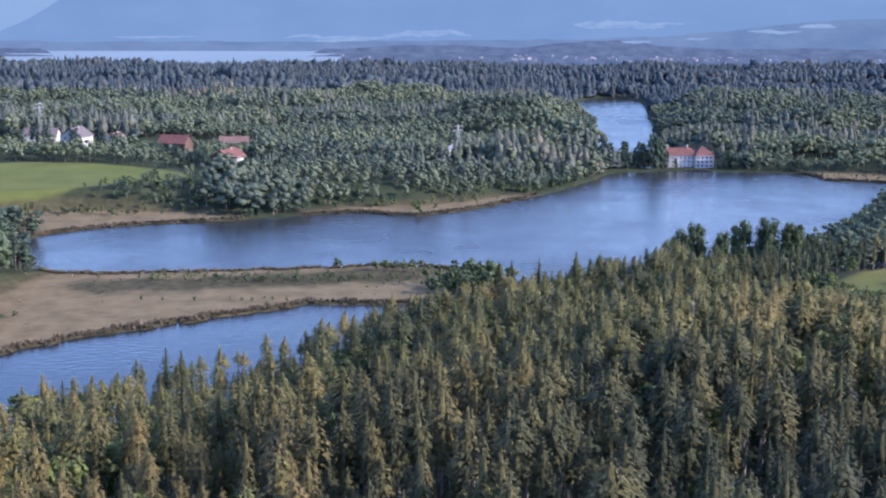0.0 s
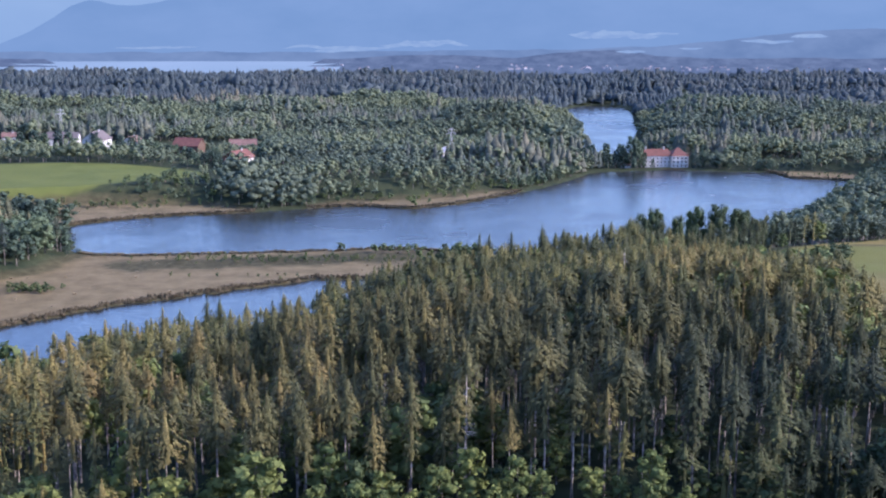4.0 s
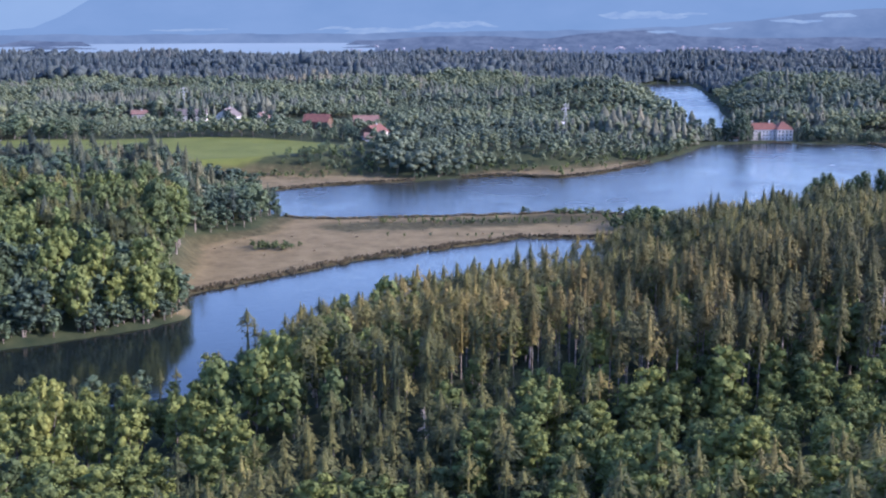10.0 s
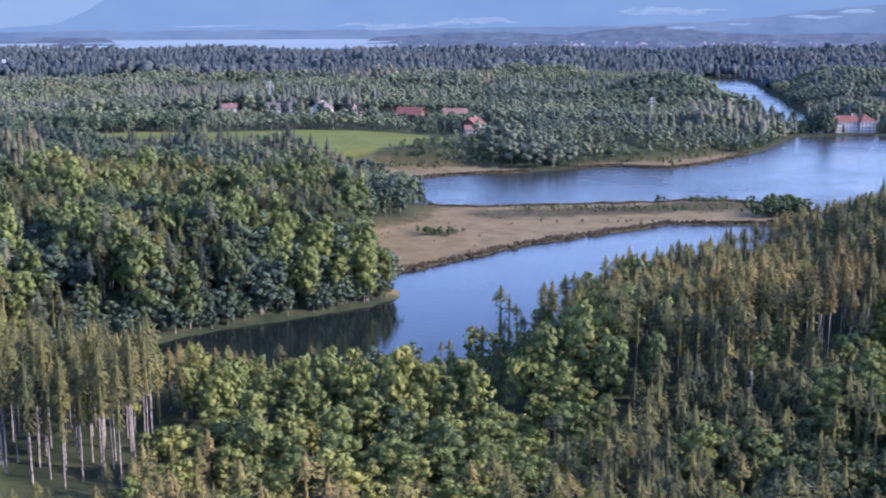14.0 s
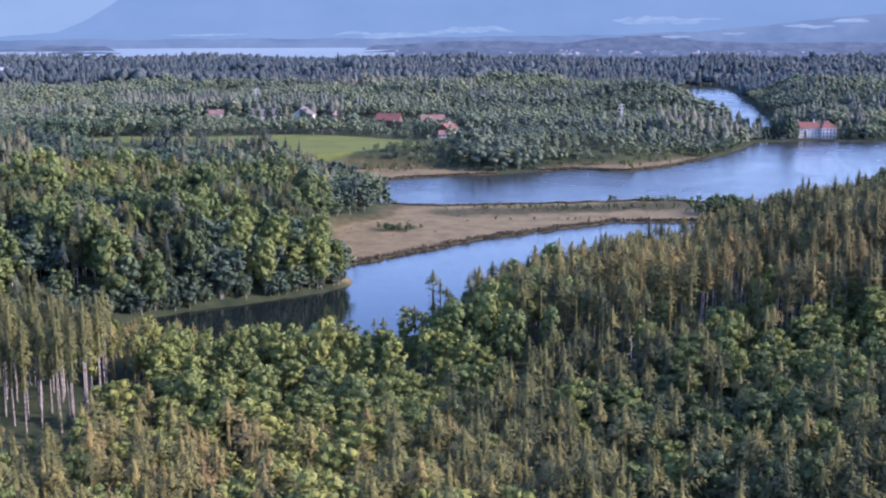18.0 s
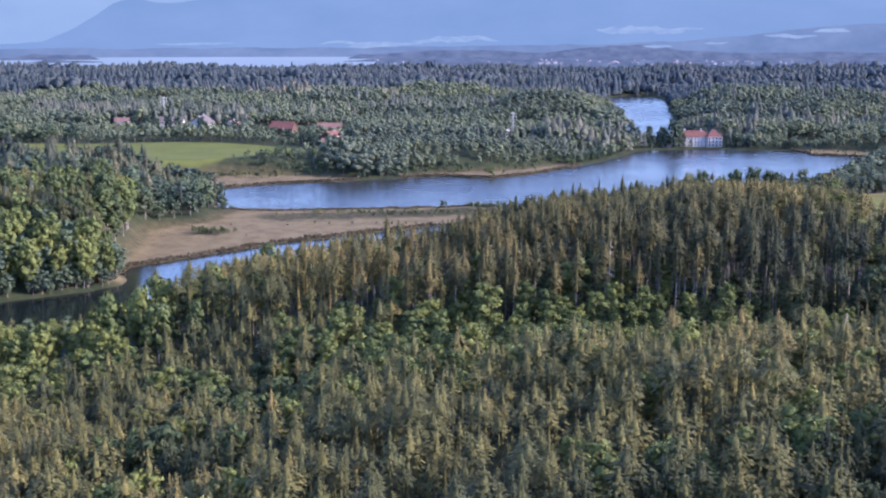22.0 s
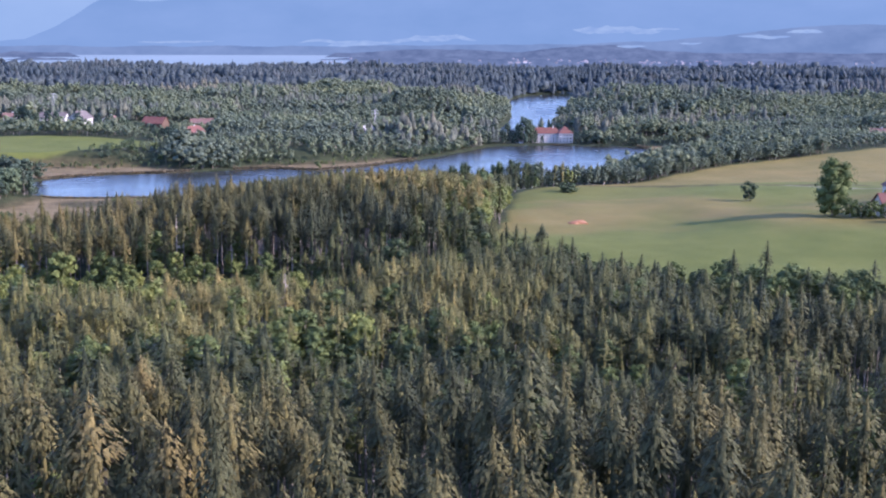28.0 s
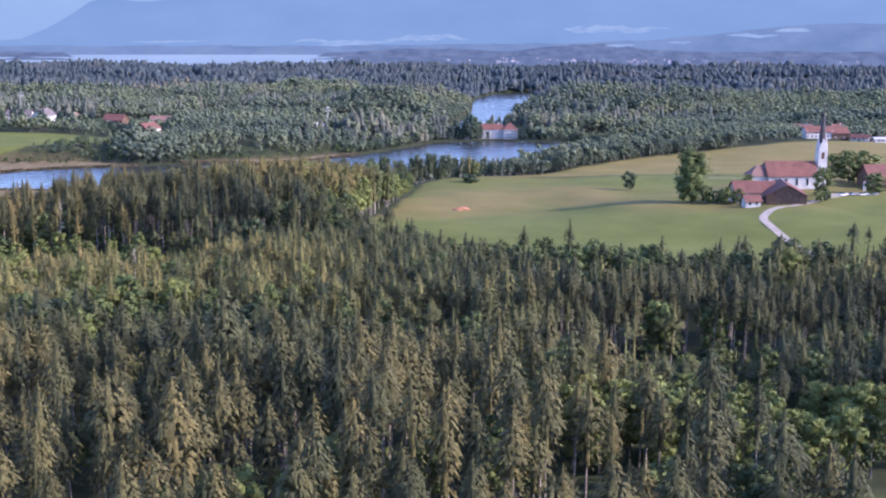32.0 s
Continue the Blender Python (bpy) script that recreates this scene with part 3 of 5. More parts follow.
SPRUCE_FORE = [spruce(rng, 22, rng.uniform(2.2, 2.9), 440, 0.6, b, 0.9, c, 1.1, core=0.4) for b, c in ((0.42, 5.0), (0.35, 6.0), (0.50, 5.5), (0.40, 6.5), (0.30, 5.5), (0.54, 4.5))]
SPRUCE_B = [spruce(rng, 22, rng.uniform(2.4, 3.1), 220, 0.85, b, d * 0.5, c, 1.5) for b, d, c in ((0.1, 0.5, 5.0), (0.25, 0.7, 4.2), (0.15, 0.6, 5.4), (0.3, 0.5, 3.8), (0.2, 0.8, 4.6))]
SPRUCE_C = [spruce(rng, 20, rng.uniform(2.7, 3.3), 110, 1.2, b, d * 0.5, c, 1.8, 3, 0.7) for b, d, c in ((0.1, 0.5, 6.5), (0.3, 0.7, 5.5), (0.1, 0.6, 6.0), (0.4, 0.5, 5.0))]
CONIFER_FAR = [conifer(rng, 17, rng.uniform(3.2, 4.2), n, 7) for n in (4, 5, 4, 5, 4, 5)]
CONIFER_AIR = [conifer(rng, 17, rng.uniform(3.2, 4.2), 4, 6) for _ in range(5)]
CONIFER_BARE = [conifer(rng, 22, rng.uniform(2.8, 3.6), 3, 6, 0.5) for _ in range(4)]
LEAFY_A = [leafy(rng, 17, rng.uniform(3.4, 5.0), 15, 560, 0.54, 0.14) for _ in range(7)]
LEAFY_B = [leafy(rng, 17, rng.uniform(4.2, 5.0), 12, 270, 0.72) for _ in range(5)]
LEAFY_C = [leafy(rng, 15, rng.uniform(4.0, 4.9), 9, 200, 0.82) for _ in range(5)]
LEAFY_MID = [leafy(rng, 15, rng.uniform(3.4, 4.2), 4, 24, 1.25, 0.3) for _ in range(6)]
LEAFY_FAR = [(stem(rng, 8, 0.3, 3)[:4], blob(rng, (0, 0, 9), (4.2, 4.2, 5.8), False, 0.4) + blob(rng, (rng.uniform(-3, 3), rng.uniform(-3, 3), 6.5), (3.4, 3.4, 4.4), False, 0.4)) for _ in range(6)]
LEAFY_FAR = [(np.array(w), np.array(c)) for w, c in LEAFY_FAR]
for group in (CONIFER_FAR, CONIFER_AIR, LEAFY_MID):
    for i, (w, c) in enumerate(group):
        group[i] = (w[:4], c)


def scatter(x0, x1, y0, y1, gap, seed):
    r = np.random.default_rng(seed)
    a, b = np.meshgrid(np.arange(x0, x1, gap), np.arange(y0, y1, gap))
    b = b + (np.arange(b.shape[1]) % 2)[None, :] * gap * 0.5
    x = (a + r.uniform(-0.42, 0.42, a.shape) * gap).ravel()
    y = (b + r.uniform(-0.42, 0.42, a.shape) * gap).ravel()
    return x, y


def in_wedge(x, y, extra=0.0):
    """The stretch of the plan that lies ahead of the drone's line."""
    return (x > -185 - 0.385 * (y + 170) - extra) & (x < 172 + 0.385 * (y + 280) + extra)


CLEARINGS = [(-252, 84, 13), (-238, 70, 9), (180, -14, 10), (195, -18, 12), (211, -14, 11), (216, -102, 16), (238, -100, 18)]


BUILT = [(-132, 738, 27), (-171, 806, 17), (-142, 846, 13), (-182, 822, 12), (-165, 790, 12), (-268, 852, 15), (-255, 826, 12), (-236, 826, 12), (-336, 892, 14), (12, 818, 12), (-536, 1041, 13), (-718, 1396, 16), (404, 578, 22), (425, 700, 16), (455, 706, 14)]


# openings in the far woods, whose upper edges stand as walls of trees: x, y, half width, half depth
GAPS = [(-330, 1170, 130, 26), (-120, 1120, 70, 14), (-250, 872, 120, 30), (60, 918, 46, 12), (330, 1010, 90, 16), (-620, 1250, 160, 30), (480, 1180, 140, 22), (-60, 1330, 150, 18), (300, 1640, 260, 26), (-500, 1560, 260, 30), (560, 840, 70, 18), (-40, 1820, 400, 26), (700, 1500, 160, 28)]


def open_land(x, y):
    """Where trees stand: not in water, reed, fields or round the buildings."""
    z, w, reed = land(x, y)
    free = (w < -2.5) & (reed < -4)
    for p in (CHURCH_FIELD, FARM_FIELD, FARM_CLEARING, LAWN, GLADE):
        free &= inside_by(p, x, y) < -2.0
    for cx, cy, cr in CLEARINGS + BUILT:
        free &= np.hypot(x - cx, y - cy) > cr
    # small gaps where single trees have gone
    free &= ~((y < 420) & (waves(x, y, 5.5, 8) + 0.5 * waves(x, y, 17, 3) > 0.86))
    free &= ~((x > -258) & (x < -209) & (y > 70) & (y < 110))
    # rides and old fellings in the far woods
    free &= ~((y > 640) & (waves(x, y * 1.6, 34, 9) > 0.74))
    for cx, cy, hx, hy in GAPS:
        free &= np.hypot((x - cx) / hx, (y - cy) / hy) + 0.12 * waves(x, y, 14, 3) > 1.0
    # the narrow land by the castle stays open but for its own trees, and so does the sight along the channel
    free &= ~((x > 128) & (x < 206) & (y > 780) & (y < 925))
    return z, free


def stand(x, y, wide, deep, seed):
    """A number from 0 to 1 for each stand of a managed forest: neighbouring blocks with wavy borders."""
    u = np.floor((x + 0.3 * wide * waves(x, y, wide * 0.35, seed)) / wide)
    v = np.floor((y + 0.35 * deep * waves(x, y, wide * 0.3, seed + 2) + 0.37 * deep * (u % 3)) / deep)
    k = np.sin(u * 12.9898 + v * 78.233 + seed * 3.7) * 43758.5453
    return k - np.floor(k)


def leaf_share(x, y):
    """Share of broadleaf trees."""
    s = 0.24 + 0.32 * waves(x, y, 38, 1.3) + 0.16 * waves(x, y, 13, 4)
    s = s + 0.7 * smooth(1.0, 0.6, np.hypot((x - 5) / 85, (y - 95) / 26)) + 0.95 * smooth(70, 25, np.hypot(x + 165, (y - 105) * 1.1)) + 0.6 * smooth(55, 20, np.hypot(x + 60, y - 62))
    s = s + 0.8 * smooth(60, 30, np.hypot(x + 152, y - 145)) + 0.55 * smooth(34, 12, -inside_by(CHURCH_FIELD, x, y)) * (y < 170) * (x > 130)
    s = s + 0.9 * smooth(1.0, 0.7, np.hypot((x - 118) / 42, (y - 300) / 62)) + 0.8 * smooth(28, 14, np.hypot(x - 200, y + 70))
    s = np.where(y > 540, np.where(y > 1250, 0.34, np.where(y > 850, 0.7, 0.9)) + 0.25 * waves(x, y, 60, 1.3) + 0.7 * (stand(x, y, 110, 75, 1) - 0.5), s)
    s = np.where((x > 90) & (y > 420) & (y < 760), 1.2, s)
    s = np.where((x < -90) & (x > -420) & (y > 735) & (y < 890), 0.85, s)
    s = np.where((x < -150) & (y > 215) & (y < 640), 0.74 + 0.5 * waves(x, y, 17, 2.2) + 0.4 * (stand(x, y, 60, 45, 8) - 0.5), s)
    return s


def height_of(x, y):
    """Young growth in the dip before the ridge, by the bay and by the lawn; lower trees along the shore and the field."""
    dip = smooth(1.0, 0.6, np.hypot((x - 14) / 85, (y - 97) / 20))
    bay = smooth(1.0, 0.6, np.hypot((x + 165) / 60, (y - 165) / 34))
    lawn = smooth(1.0, 0.5, np.hypot((x - 196) / 34, (y + 52) / 36))
    by = inside_by(CHURCH_FIELD, x, y)
    edge = smooth(26, 8, -by) * (y < 160)
    bay_side = smooth(-118, -138, x) * smooth(85, 110, y) * (y < 225)
    young = smooth(1.0, 0.6, np.hypot((x + 236) / 34, (y - 60) / 19))
    yard = ((x < -118) & (x > -345) & (y > 735) & (y < 862)) * 1.0
    farm = ((x < -128) & (x > -222) & (y > 585) & (y < 735)) * 1.0
    slope = smooth(25, -5, x) * smooth(-96, -82, x) * smooth(188, 208, y) * (y < 420) * (x > -130)
    bank = smooth(140, 60, x) * smooth(0, 60, x) * smooth(740, 780, y) * smooth(1060, 980, y)
    fore = smooth(-42, -56, y + 6 * waves(x, y, 14, 4)) * smooth(-40, -10, x)
    behind = smooth(268, 290, y) * smooth(78, 95, x) * smooth(420, 395, y) * (x < 200)
    tip = np.exp(-((x - 106) / 28) ** 2 - ((y - 240) / 34) ** 2)
    cape = ((x < -160) & (y > 215) & (y < 470)) * 1.0
    clump = ((x > -128) & (x < -66) & (y > 596) & (y < 660)) * 1.0
    crest = np.exp(-((x - 35) / 52) ** 2 - ((y - 232) / 40) ** 2)
    return (1 - 0.47 * dip) * (1 + 0.16 * crest) * (1 + 0.25 * clump) * (1 + 0.12 * fore) * (1 - 0.45 * behind) * (1 + 0.44 * tip) * (1 - 0.3 * ((x > 90) & (y > 450) & (y < 760))) * (1 + 0.12 * cape) * (1 - 0.35 * bay) * (1 - 0.30 * lawn) * (1 - 0.2 * edge) * (1 - 0.6 * farm) * (1 - np.where(x > -200, 0.4, 0.1) * yard) * (1 - 0.26 * bay_side) * (1 - 0.62 * young) * (1 - np.where(x > -25, 0.13, 0.25) * slope * (0.35 + 0.65 * smooth(-72, -50, x))) * (1 + 0.3 * bank)


def grow(x, y, seed, tall=1.0):
    """Rows of a wood, spruce and broadleaf apart."""
    z, free = open_land(x, y)
    x, y, z = x[free], y[free], z[free]
    r = np.random.default_rng(seed)
    n = len(x)
    share = leaf_share(x, y)
    is_leaf = r.uniform(size=n) < np.where(y > 540, (share - 0.5) * 2.8 + 0.5, share)
    size = np.clip(r.normal(1.0, 0.13, n), 0.5, 1.35) * tall * (1 + 0.10 * waves(x, y, 30, 6) + 0.10 * waves(x, y, 11, 2))
    size = size * height_of(x, y) * np.where(y > 640, 0.72 + 0.56 * stand(x, y, 110, 75, 4) + 0.14 * waves(x, y, 16, 1), 0.92 + 0.16 * stand(x, y, 34, 26, 3))
    tint = np.clip(0.45 + 0.26 * waves(x, y, 40, 2) + 0.16 * waves(x, y, 120, 5) + r.normal(0, 1, n) * np.where(y > 540, 0.07, 0.14), 0, 1)
    tint = np.where(y > 580, np.clip(0.42 + 0.7 * (stand(x, y, 110, 75, 6) - 0.5) + 0.16 * waves(x, y, 25, 3) + 0.07 * r.normal(0, 1, n), 0, 1), tint + 0.3 * (stand(x, y, 30, 24, 5) - 0.5))
    tint = np.clip(np.where(is_leaf & (y < 220) & (x < -100), tint + 0.2, tint), 0, 1)
    tint = np.where(is_leaf & (np.hypot(x - 190, y + 58) < 36), 0.85, tint)
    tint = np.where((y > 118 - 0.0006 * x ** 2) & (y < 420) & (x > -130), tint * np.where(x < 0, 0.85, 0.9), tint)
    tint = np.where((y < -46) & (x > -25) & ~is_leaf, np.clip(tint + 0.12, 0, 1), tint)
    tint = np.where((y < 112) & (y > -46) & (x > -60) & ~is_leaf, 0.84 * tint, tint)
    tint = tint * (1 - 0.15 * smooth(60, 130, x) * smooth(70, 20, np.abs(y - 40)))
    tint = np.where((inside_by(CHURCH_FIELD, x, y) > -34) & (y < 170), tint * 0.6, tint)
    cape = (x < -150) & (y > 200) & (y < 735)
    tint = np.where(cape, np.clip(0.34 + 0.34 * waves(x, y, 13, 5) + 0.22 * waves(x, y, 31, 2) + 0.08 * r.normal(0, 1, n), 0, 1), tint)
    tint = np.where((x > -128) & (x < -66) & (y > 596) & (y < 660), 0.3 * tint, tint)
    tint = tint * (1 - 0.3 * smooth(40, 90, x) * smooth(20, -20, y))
    size = np.where(cape, size * (1 + 0.16 * waves(x, y, 9, 4)), size)
    rows = np.stack([x, y, z - 0.1, r.uniform(0, 6.28, n), size * r.uniform(0.8, 1.2, n), size * np.where(is_leaf, 0.92, 1.0), r.normal(0, 0.012, n), tint], 1)
    return rows[~is_leaf], rows[is_leaf]


# near wood: a dense plantation below the drone, taller trees on the ridge behind
def near_edge(x): return 128 - 0.0006 * x ** 2


x, y = scatter(-330, 420, -150, 150, 4.45, 11)
front_line = np.interp(x, [-200, -80, 50, 150, 260], [-70, -82, -112, -155, -160])
keep = in_wedge(x, y, 8) & (y < near_edge(x)) & (y > front_line)
pick_fore = (y < -48 + 6 * waves(x, y, 14, 4)) & (x > -25)
keep &= ~pick_fore
fx, fy = scatter(-40, 330, -170, -30, 5.9, 17)
in_fore = in_wedge(fx, fy, 8) & (fy < -48 + 6 * waves(fx, fy, 14, 4)) & (fx > -25) & (fy > np.interp(fx, [-200, -80, 50, 150, 260], [-70, -82, -112, -155, -160]))
s_fore, l_fore = grow(fx[in_fore], fy[in_fore], 18, 0.88)
sa, la = grow(x[keep], y[keep], 12, 0.88)
r = np.random.default_rng(5)
la = la[r.uniform(size=len(la)) < 0.5 + 0.4 * smooth(1.0, 0.6, np.hypot((la[:, 0] - 5) / 85, (la[:, 1] - 98) / 26)) - 0.1 * smooth(0, 60, la[:, 0])]
la = np.concatenate([la, l_fore[(np.arange(len(l_fore)) % 2 == 0) | (np.hypot(l_fore[:, 0] - 190, l_fore[:, 1] + 58) < 36)]])
la[:, 4] *= 0.98
la[:, 5] *= 0.9
x, y = scatter(-330, 420, 60, 420, 5.0, 13)
keep = in_wedge(x, y, 15) & (y < 400) & (y >= near_edge(x))
sb, lb = grow(x[keep], y[keep], 14, 0.93)
lb = lb[r.uniform(size=len(lb)) < 0.55 + 0.4 * smooth(1.0, 0.7, np.hypot((lb[:, 0] - 118) / 42, (lb[:, 1] - 300) / 62))]
lb[:, 5] *= np.where(lb[:, 0] < -80, 1.25, 1.0)



def split_things(rows, count, cx, cy):
    order = np.argsort(np.hypot(rows[:, 0] - cx, rows[:, 1] - cy))
    return rows[order[:count]], rows[order[count:]]


def plant(rows, templates, crown_mat, name, label, group):
    meshes = [(thing_mesh("trunk", w, bark), thing_mesh("crown", c, crown_mat)) for w, c in templates]
    for i, (px, py, pz, turn, wide, high, lean, tint) in enumerate(rows):
        top = new(name)
        top.empty_display_size = 0.5
        top.matrix_basis = Matrix.LocRotScale((px, py, pz), Euler((0, lean, turn)), (wide, wide, high))
        for part_name, me in zip(("trunk", "crown"), meshes[i % len(meshes)]):
            ob = new(part_name, me)
            ob.parent = top
            ob.color = (tint, tint, tint, 1)
        tagged(top, label, "tree", group)


def old_stand(rows):
    """The old bare-stemmed stands: on the front of the ridge, by the glade and behind the lawn."""
    return ((rows[:, 1] < 190) & (rows[:, 1] > np.where(rows[:, 0] < 55, 117, 128)) & (np.abs(rows[:, 0] - 12) < 78)) | ((rows[:, 1] > -4) & (rows[:, 1] < 26) & (rows[:, 0] > 164))


s_bare = np.concatenate([sa[old_stand(sa)], sb[old_stand(sb)]])
sa, sb = sa[~old_stand(sa)], sb[~old_stand(sb)]
sb[:, 5] = np.minimum(sb[:, 5], 1.0)
s_bare[:, 4:6] *= np.where(s_bare[:, 1] > 152, 0.96, np.where(s_bare[:, 1] < 60, 0.9, 1.06))[:, None]
sa[:, 4] *= 1.12
s_bare[:, 5] = np.minimum(s_bare[:, 5], 1.08)
s_one, sa = split_things(sa, 300, 60, 60)
l_one, la = split_things(la, 180, 0, 60)
plant(s_one, SPRUCE_A, spruce_one, "spruce_tree", "tall olive-green spruce with drooping boughs in dense wood", "spruces on the ridge")
tall = []
for px, py, top_z in ((-77, 237, 29), (-76, 213, 31), (-58, 249, 33), (-54, 246, 33), (-79, 202, 31), (19, 323, 37.5), (22.5, 326, 36.5), (29, 312, 40), (39, 313, 42), (42, 335, 37), (181, 80, 50.5), (165.7, 53, 53), (131, 112, 45)):
    gz = float(land(np.array([px], float), np.array([py], float))[0][0])
    tall.append((px, py, gz - 0.1, px * 0.7, 0.85, (top_z - gz) / 24, 0.0, 0.15))
rr = np.random.default_rng(55)
sx, sy = scatter(-256, -210, 72, 112, 4.6, 56)
for px, py in zip(sx, sy):
    if py > 78 + 0.02 * (px + 232) ** 2 * (px < -232):
        gz = float(land(np.array([px], float), np.array([py], float))[0][0])
        tall.append((px, py, gz - 0.1, px * 0.7, rr.uniform(0.75, 0.95), (rr.normal(38.5, 1.3) - gz) / 24, rr.normal(0, 0.01), rr.uniform(0.2, 0.5)))
plant(np.array(tall), SPRUCE_BARE, spruce_one, "spruce_tree", "tall spruce with bare pale stem below a narrow crown", "tall spruces")
plant(l_one, LEAFY_A, leaf_one, "broadleaf_tree", "fresh green broadleaf tree with rounded crown among spruces", "broadleaf trees on the ridge")
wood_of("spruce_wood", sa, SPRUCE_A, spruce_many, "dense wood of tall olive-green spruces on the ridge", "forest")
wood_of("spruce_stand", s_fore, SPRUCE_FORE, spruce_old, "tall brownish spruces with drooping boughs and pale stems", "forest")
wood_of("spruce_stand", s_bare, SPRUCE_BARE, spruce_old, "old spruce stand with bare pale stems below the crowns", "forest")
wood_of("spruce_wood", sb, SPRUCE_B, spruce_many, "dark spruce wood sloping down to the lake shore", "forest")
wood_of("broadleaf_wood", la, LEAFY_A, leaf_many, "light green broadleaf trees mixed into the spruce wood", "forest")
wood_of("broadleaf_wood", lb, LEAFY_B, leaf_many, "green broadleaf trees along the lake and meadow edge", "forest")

# cape on the other side of the near bay
x, y = scatter(-620, -150, 200, 760, 6.9, 21)
keep = in_wedge(x, y, 10) & ((y > 207 - 0.25 * (x + 170)) | (x < -262)) & (x < -150) & (y < 735)
s_cape, l_cape = grow(x[keep], y[keep], 22, 0.88)
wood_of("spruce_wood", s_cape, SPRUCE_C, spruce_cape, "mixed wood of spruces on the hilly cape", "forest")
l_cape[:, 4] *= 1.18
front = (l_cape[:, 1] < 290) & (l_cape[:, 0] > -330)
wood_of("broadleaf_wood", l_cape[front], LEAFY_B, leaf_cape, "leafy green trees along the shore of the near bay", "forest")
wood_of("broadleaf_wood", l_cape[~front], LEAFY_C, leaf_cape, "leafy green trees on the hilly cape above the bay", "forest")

# the far side of the lake
x, y = scatter(-760, 900, 420, 1250, 7.6, 31)
keep = in_wedge(x, y, 10) & ((x > 120) | (y > 590)) & ~((x < -150) & (y < 735))
s_mid, l_mid = grow(x[keep], y[keep], 32, 0.86)
s_mid[:, 4] *= 1.12
s_mid[:, 5] *= 0.92
l_mid[:, 4] *= 1.12
edge_stand = (s_mid[:, 1] > 1185) & (s_mid[:, 1] < 1250) & (np.abs(s_mid[:, 0] + 330) < 140)
s_mid[edge_stand, 7] = 0.95
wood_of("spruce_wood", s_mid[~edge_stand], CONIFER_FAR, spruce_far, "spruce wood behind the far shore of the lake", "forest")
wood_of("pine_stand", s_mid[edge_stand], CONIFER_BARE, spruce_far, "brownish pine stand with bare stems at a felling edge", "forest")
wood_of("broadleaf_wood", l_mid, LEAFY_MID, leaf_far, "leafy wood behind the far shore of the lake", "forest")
x, y = scatter(-1300, 1500, 1250, 2260, 11.0, 41)
keep = in_wedge(x, y, 0)
s_far, l_far = grow(x[keep], y[keep], 42, 1.0)
s_far[:, 4] *= 1.4
s_far[:, 5] *= 0.86
l_far[:, 4] *= 1.1
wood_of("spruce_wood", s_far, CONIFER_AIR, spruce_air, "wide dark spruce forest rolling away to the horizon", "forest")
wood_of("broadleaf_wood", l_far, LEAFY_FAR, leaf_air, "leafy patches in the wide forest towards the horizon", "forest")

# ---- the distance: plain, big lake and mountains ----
# Unlit emission: daylight and blue haze of the distance are in the colour.
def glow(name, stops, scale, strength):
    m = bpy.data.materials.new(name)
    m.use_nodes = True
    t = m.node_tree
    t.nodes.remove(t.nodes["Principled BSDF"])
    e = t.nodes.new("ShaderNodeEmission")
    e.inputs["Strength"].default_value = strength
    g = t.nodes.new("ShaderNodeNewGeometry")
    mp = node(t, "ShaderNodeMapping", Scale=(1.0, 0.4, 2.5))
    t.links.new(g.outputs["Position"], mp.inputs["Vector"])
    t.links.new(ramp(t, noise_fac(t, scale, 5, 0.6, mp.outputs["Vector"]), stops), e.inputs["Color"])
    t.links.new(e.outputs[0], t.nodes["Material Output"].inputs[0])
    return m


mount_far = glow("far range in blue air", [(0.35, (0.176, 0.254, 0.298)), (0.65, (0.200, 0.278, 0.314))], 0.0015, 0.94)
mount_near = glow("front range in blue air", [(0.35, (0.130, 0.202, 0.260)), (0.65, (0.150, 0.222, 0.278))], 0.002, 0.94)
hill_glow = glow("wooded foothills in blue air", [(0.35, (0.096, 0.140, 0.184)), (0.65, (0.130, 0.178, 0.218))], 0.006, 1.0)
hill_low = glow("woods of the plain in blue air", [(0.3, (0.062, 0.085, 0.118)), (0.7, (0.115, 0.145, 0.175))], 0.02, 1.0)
far_water = glow("wide pale lake glowing in blue air", [(0.35, (0.20, 0.265, 0.30)), (0.65, (0.225, 0.29, 0.325))], 0.002, 1.0)


def ridge(name, radius, heights, mat, label, foot=-120, rough=6.0, seed=1.0):
    """A range round the place. heights: (bearing from +y towards +x, height) in degrees and metres."""
    b = np.radians(np.arange(-180, 180.01, 0.25))
    hs = np.interp(np.degrees(b), [p[0] for p in heights], [p[1] for p in heights])
    hs = hs + rough * (waves(b * 100, b * 37, 1.6, seed) + 0.5 * waves(b * 100, b * 50, 0.55, seed + 3))
    x, y = radius * np.sin(b), radius * np.cos(b) - 150
    n = len(b)
    v = np.concatenate([np.stack([x, y, np.full(n, float(foot))], 1), np.stack([x, y, hs * 0.5 + foot * 0.5], 1), np.stack([x * 1.004, y * 1.004, hs], 1)])
    i = np.arange(n - 1)
    f = np.concatenate([np.stack([i, i + 1, i + n + 1, i + n], 1), np.stack([i + n, i + n + 1, i + 2 * n + 1, i + 2 * n], 1)])
    return tagged(new(name, mesh_from(name, v, f, [mat], smooth_on=True)), label, "mountains", kind="structure")


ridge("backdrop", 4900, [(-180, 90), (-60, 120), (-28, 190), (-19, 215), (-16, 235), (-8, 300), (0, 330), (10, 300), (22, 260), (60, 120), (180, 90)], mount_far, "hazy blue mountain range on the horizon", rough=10)
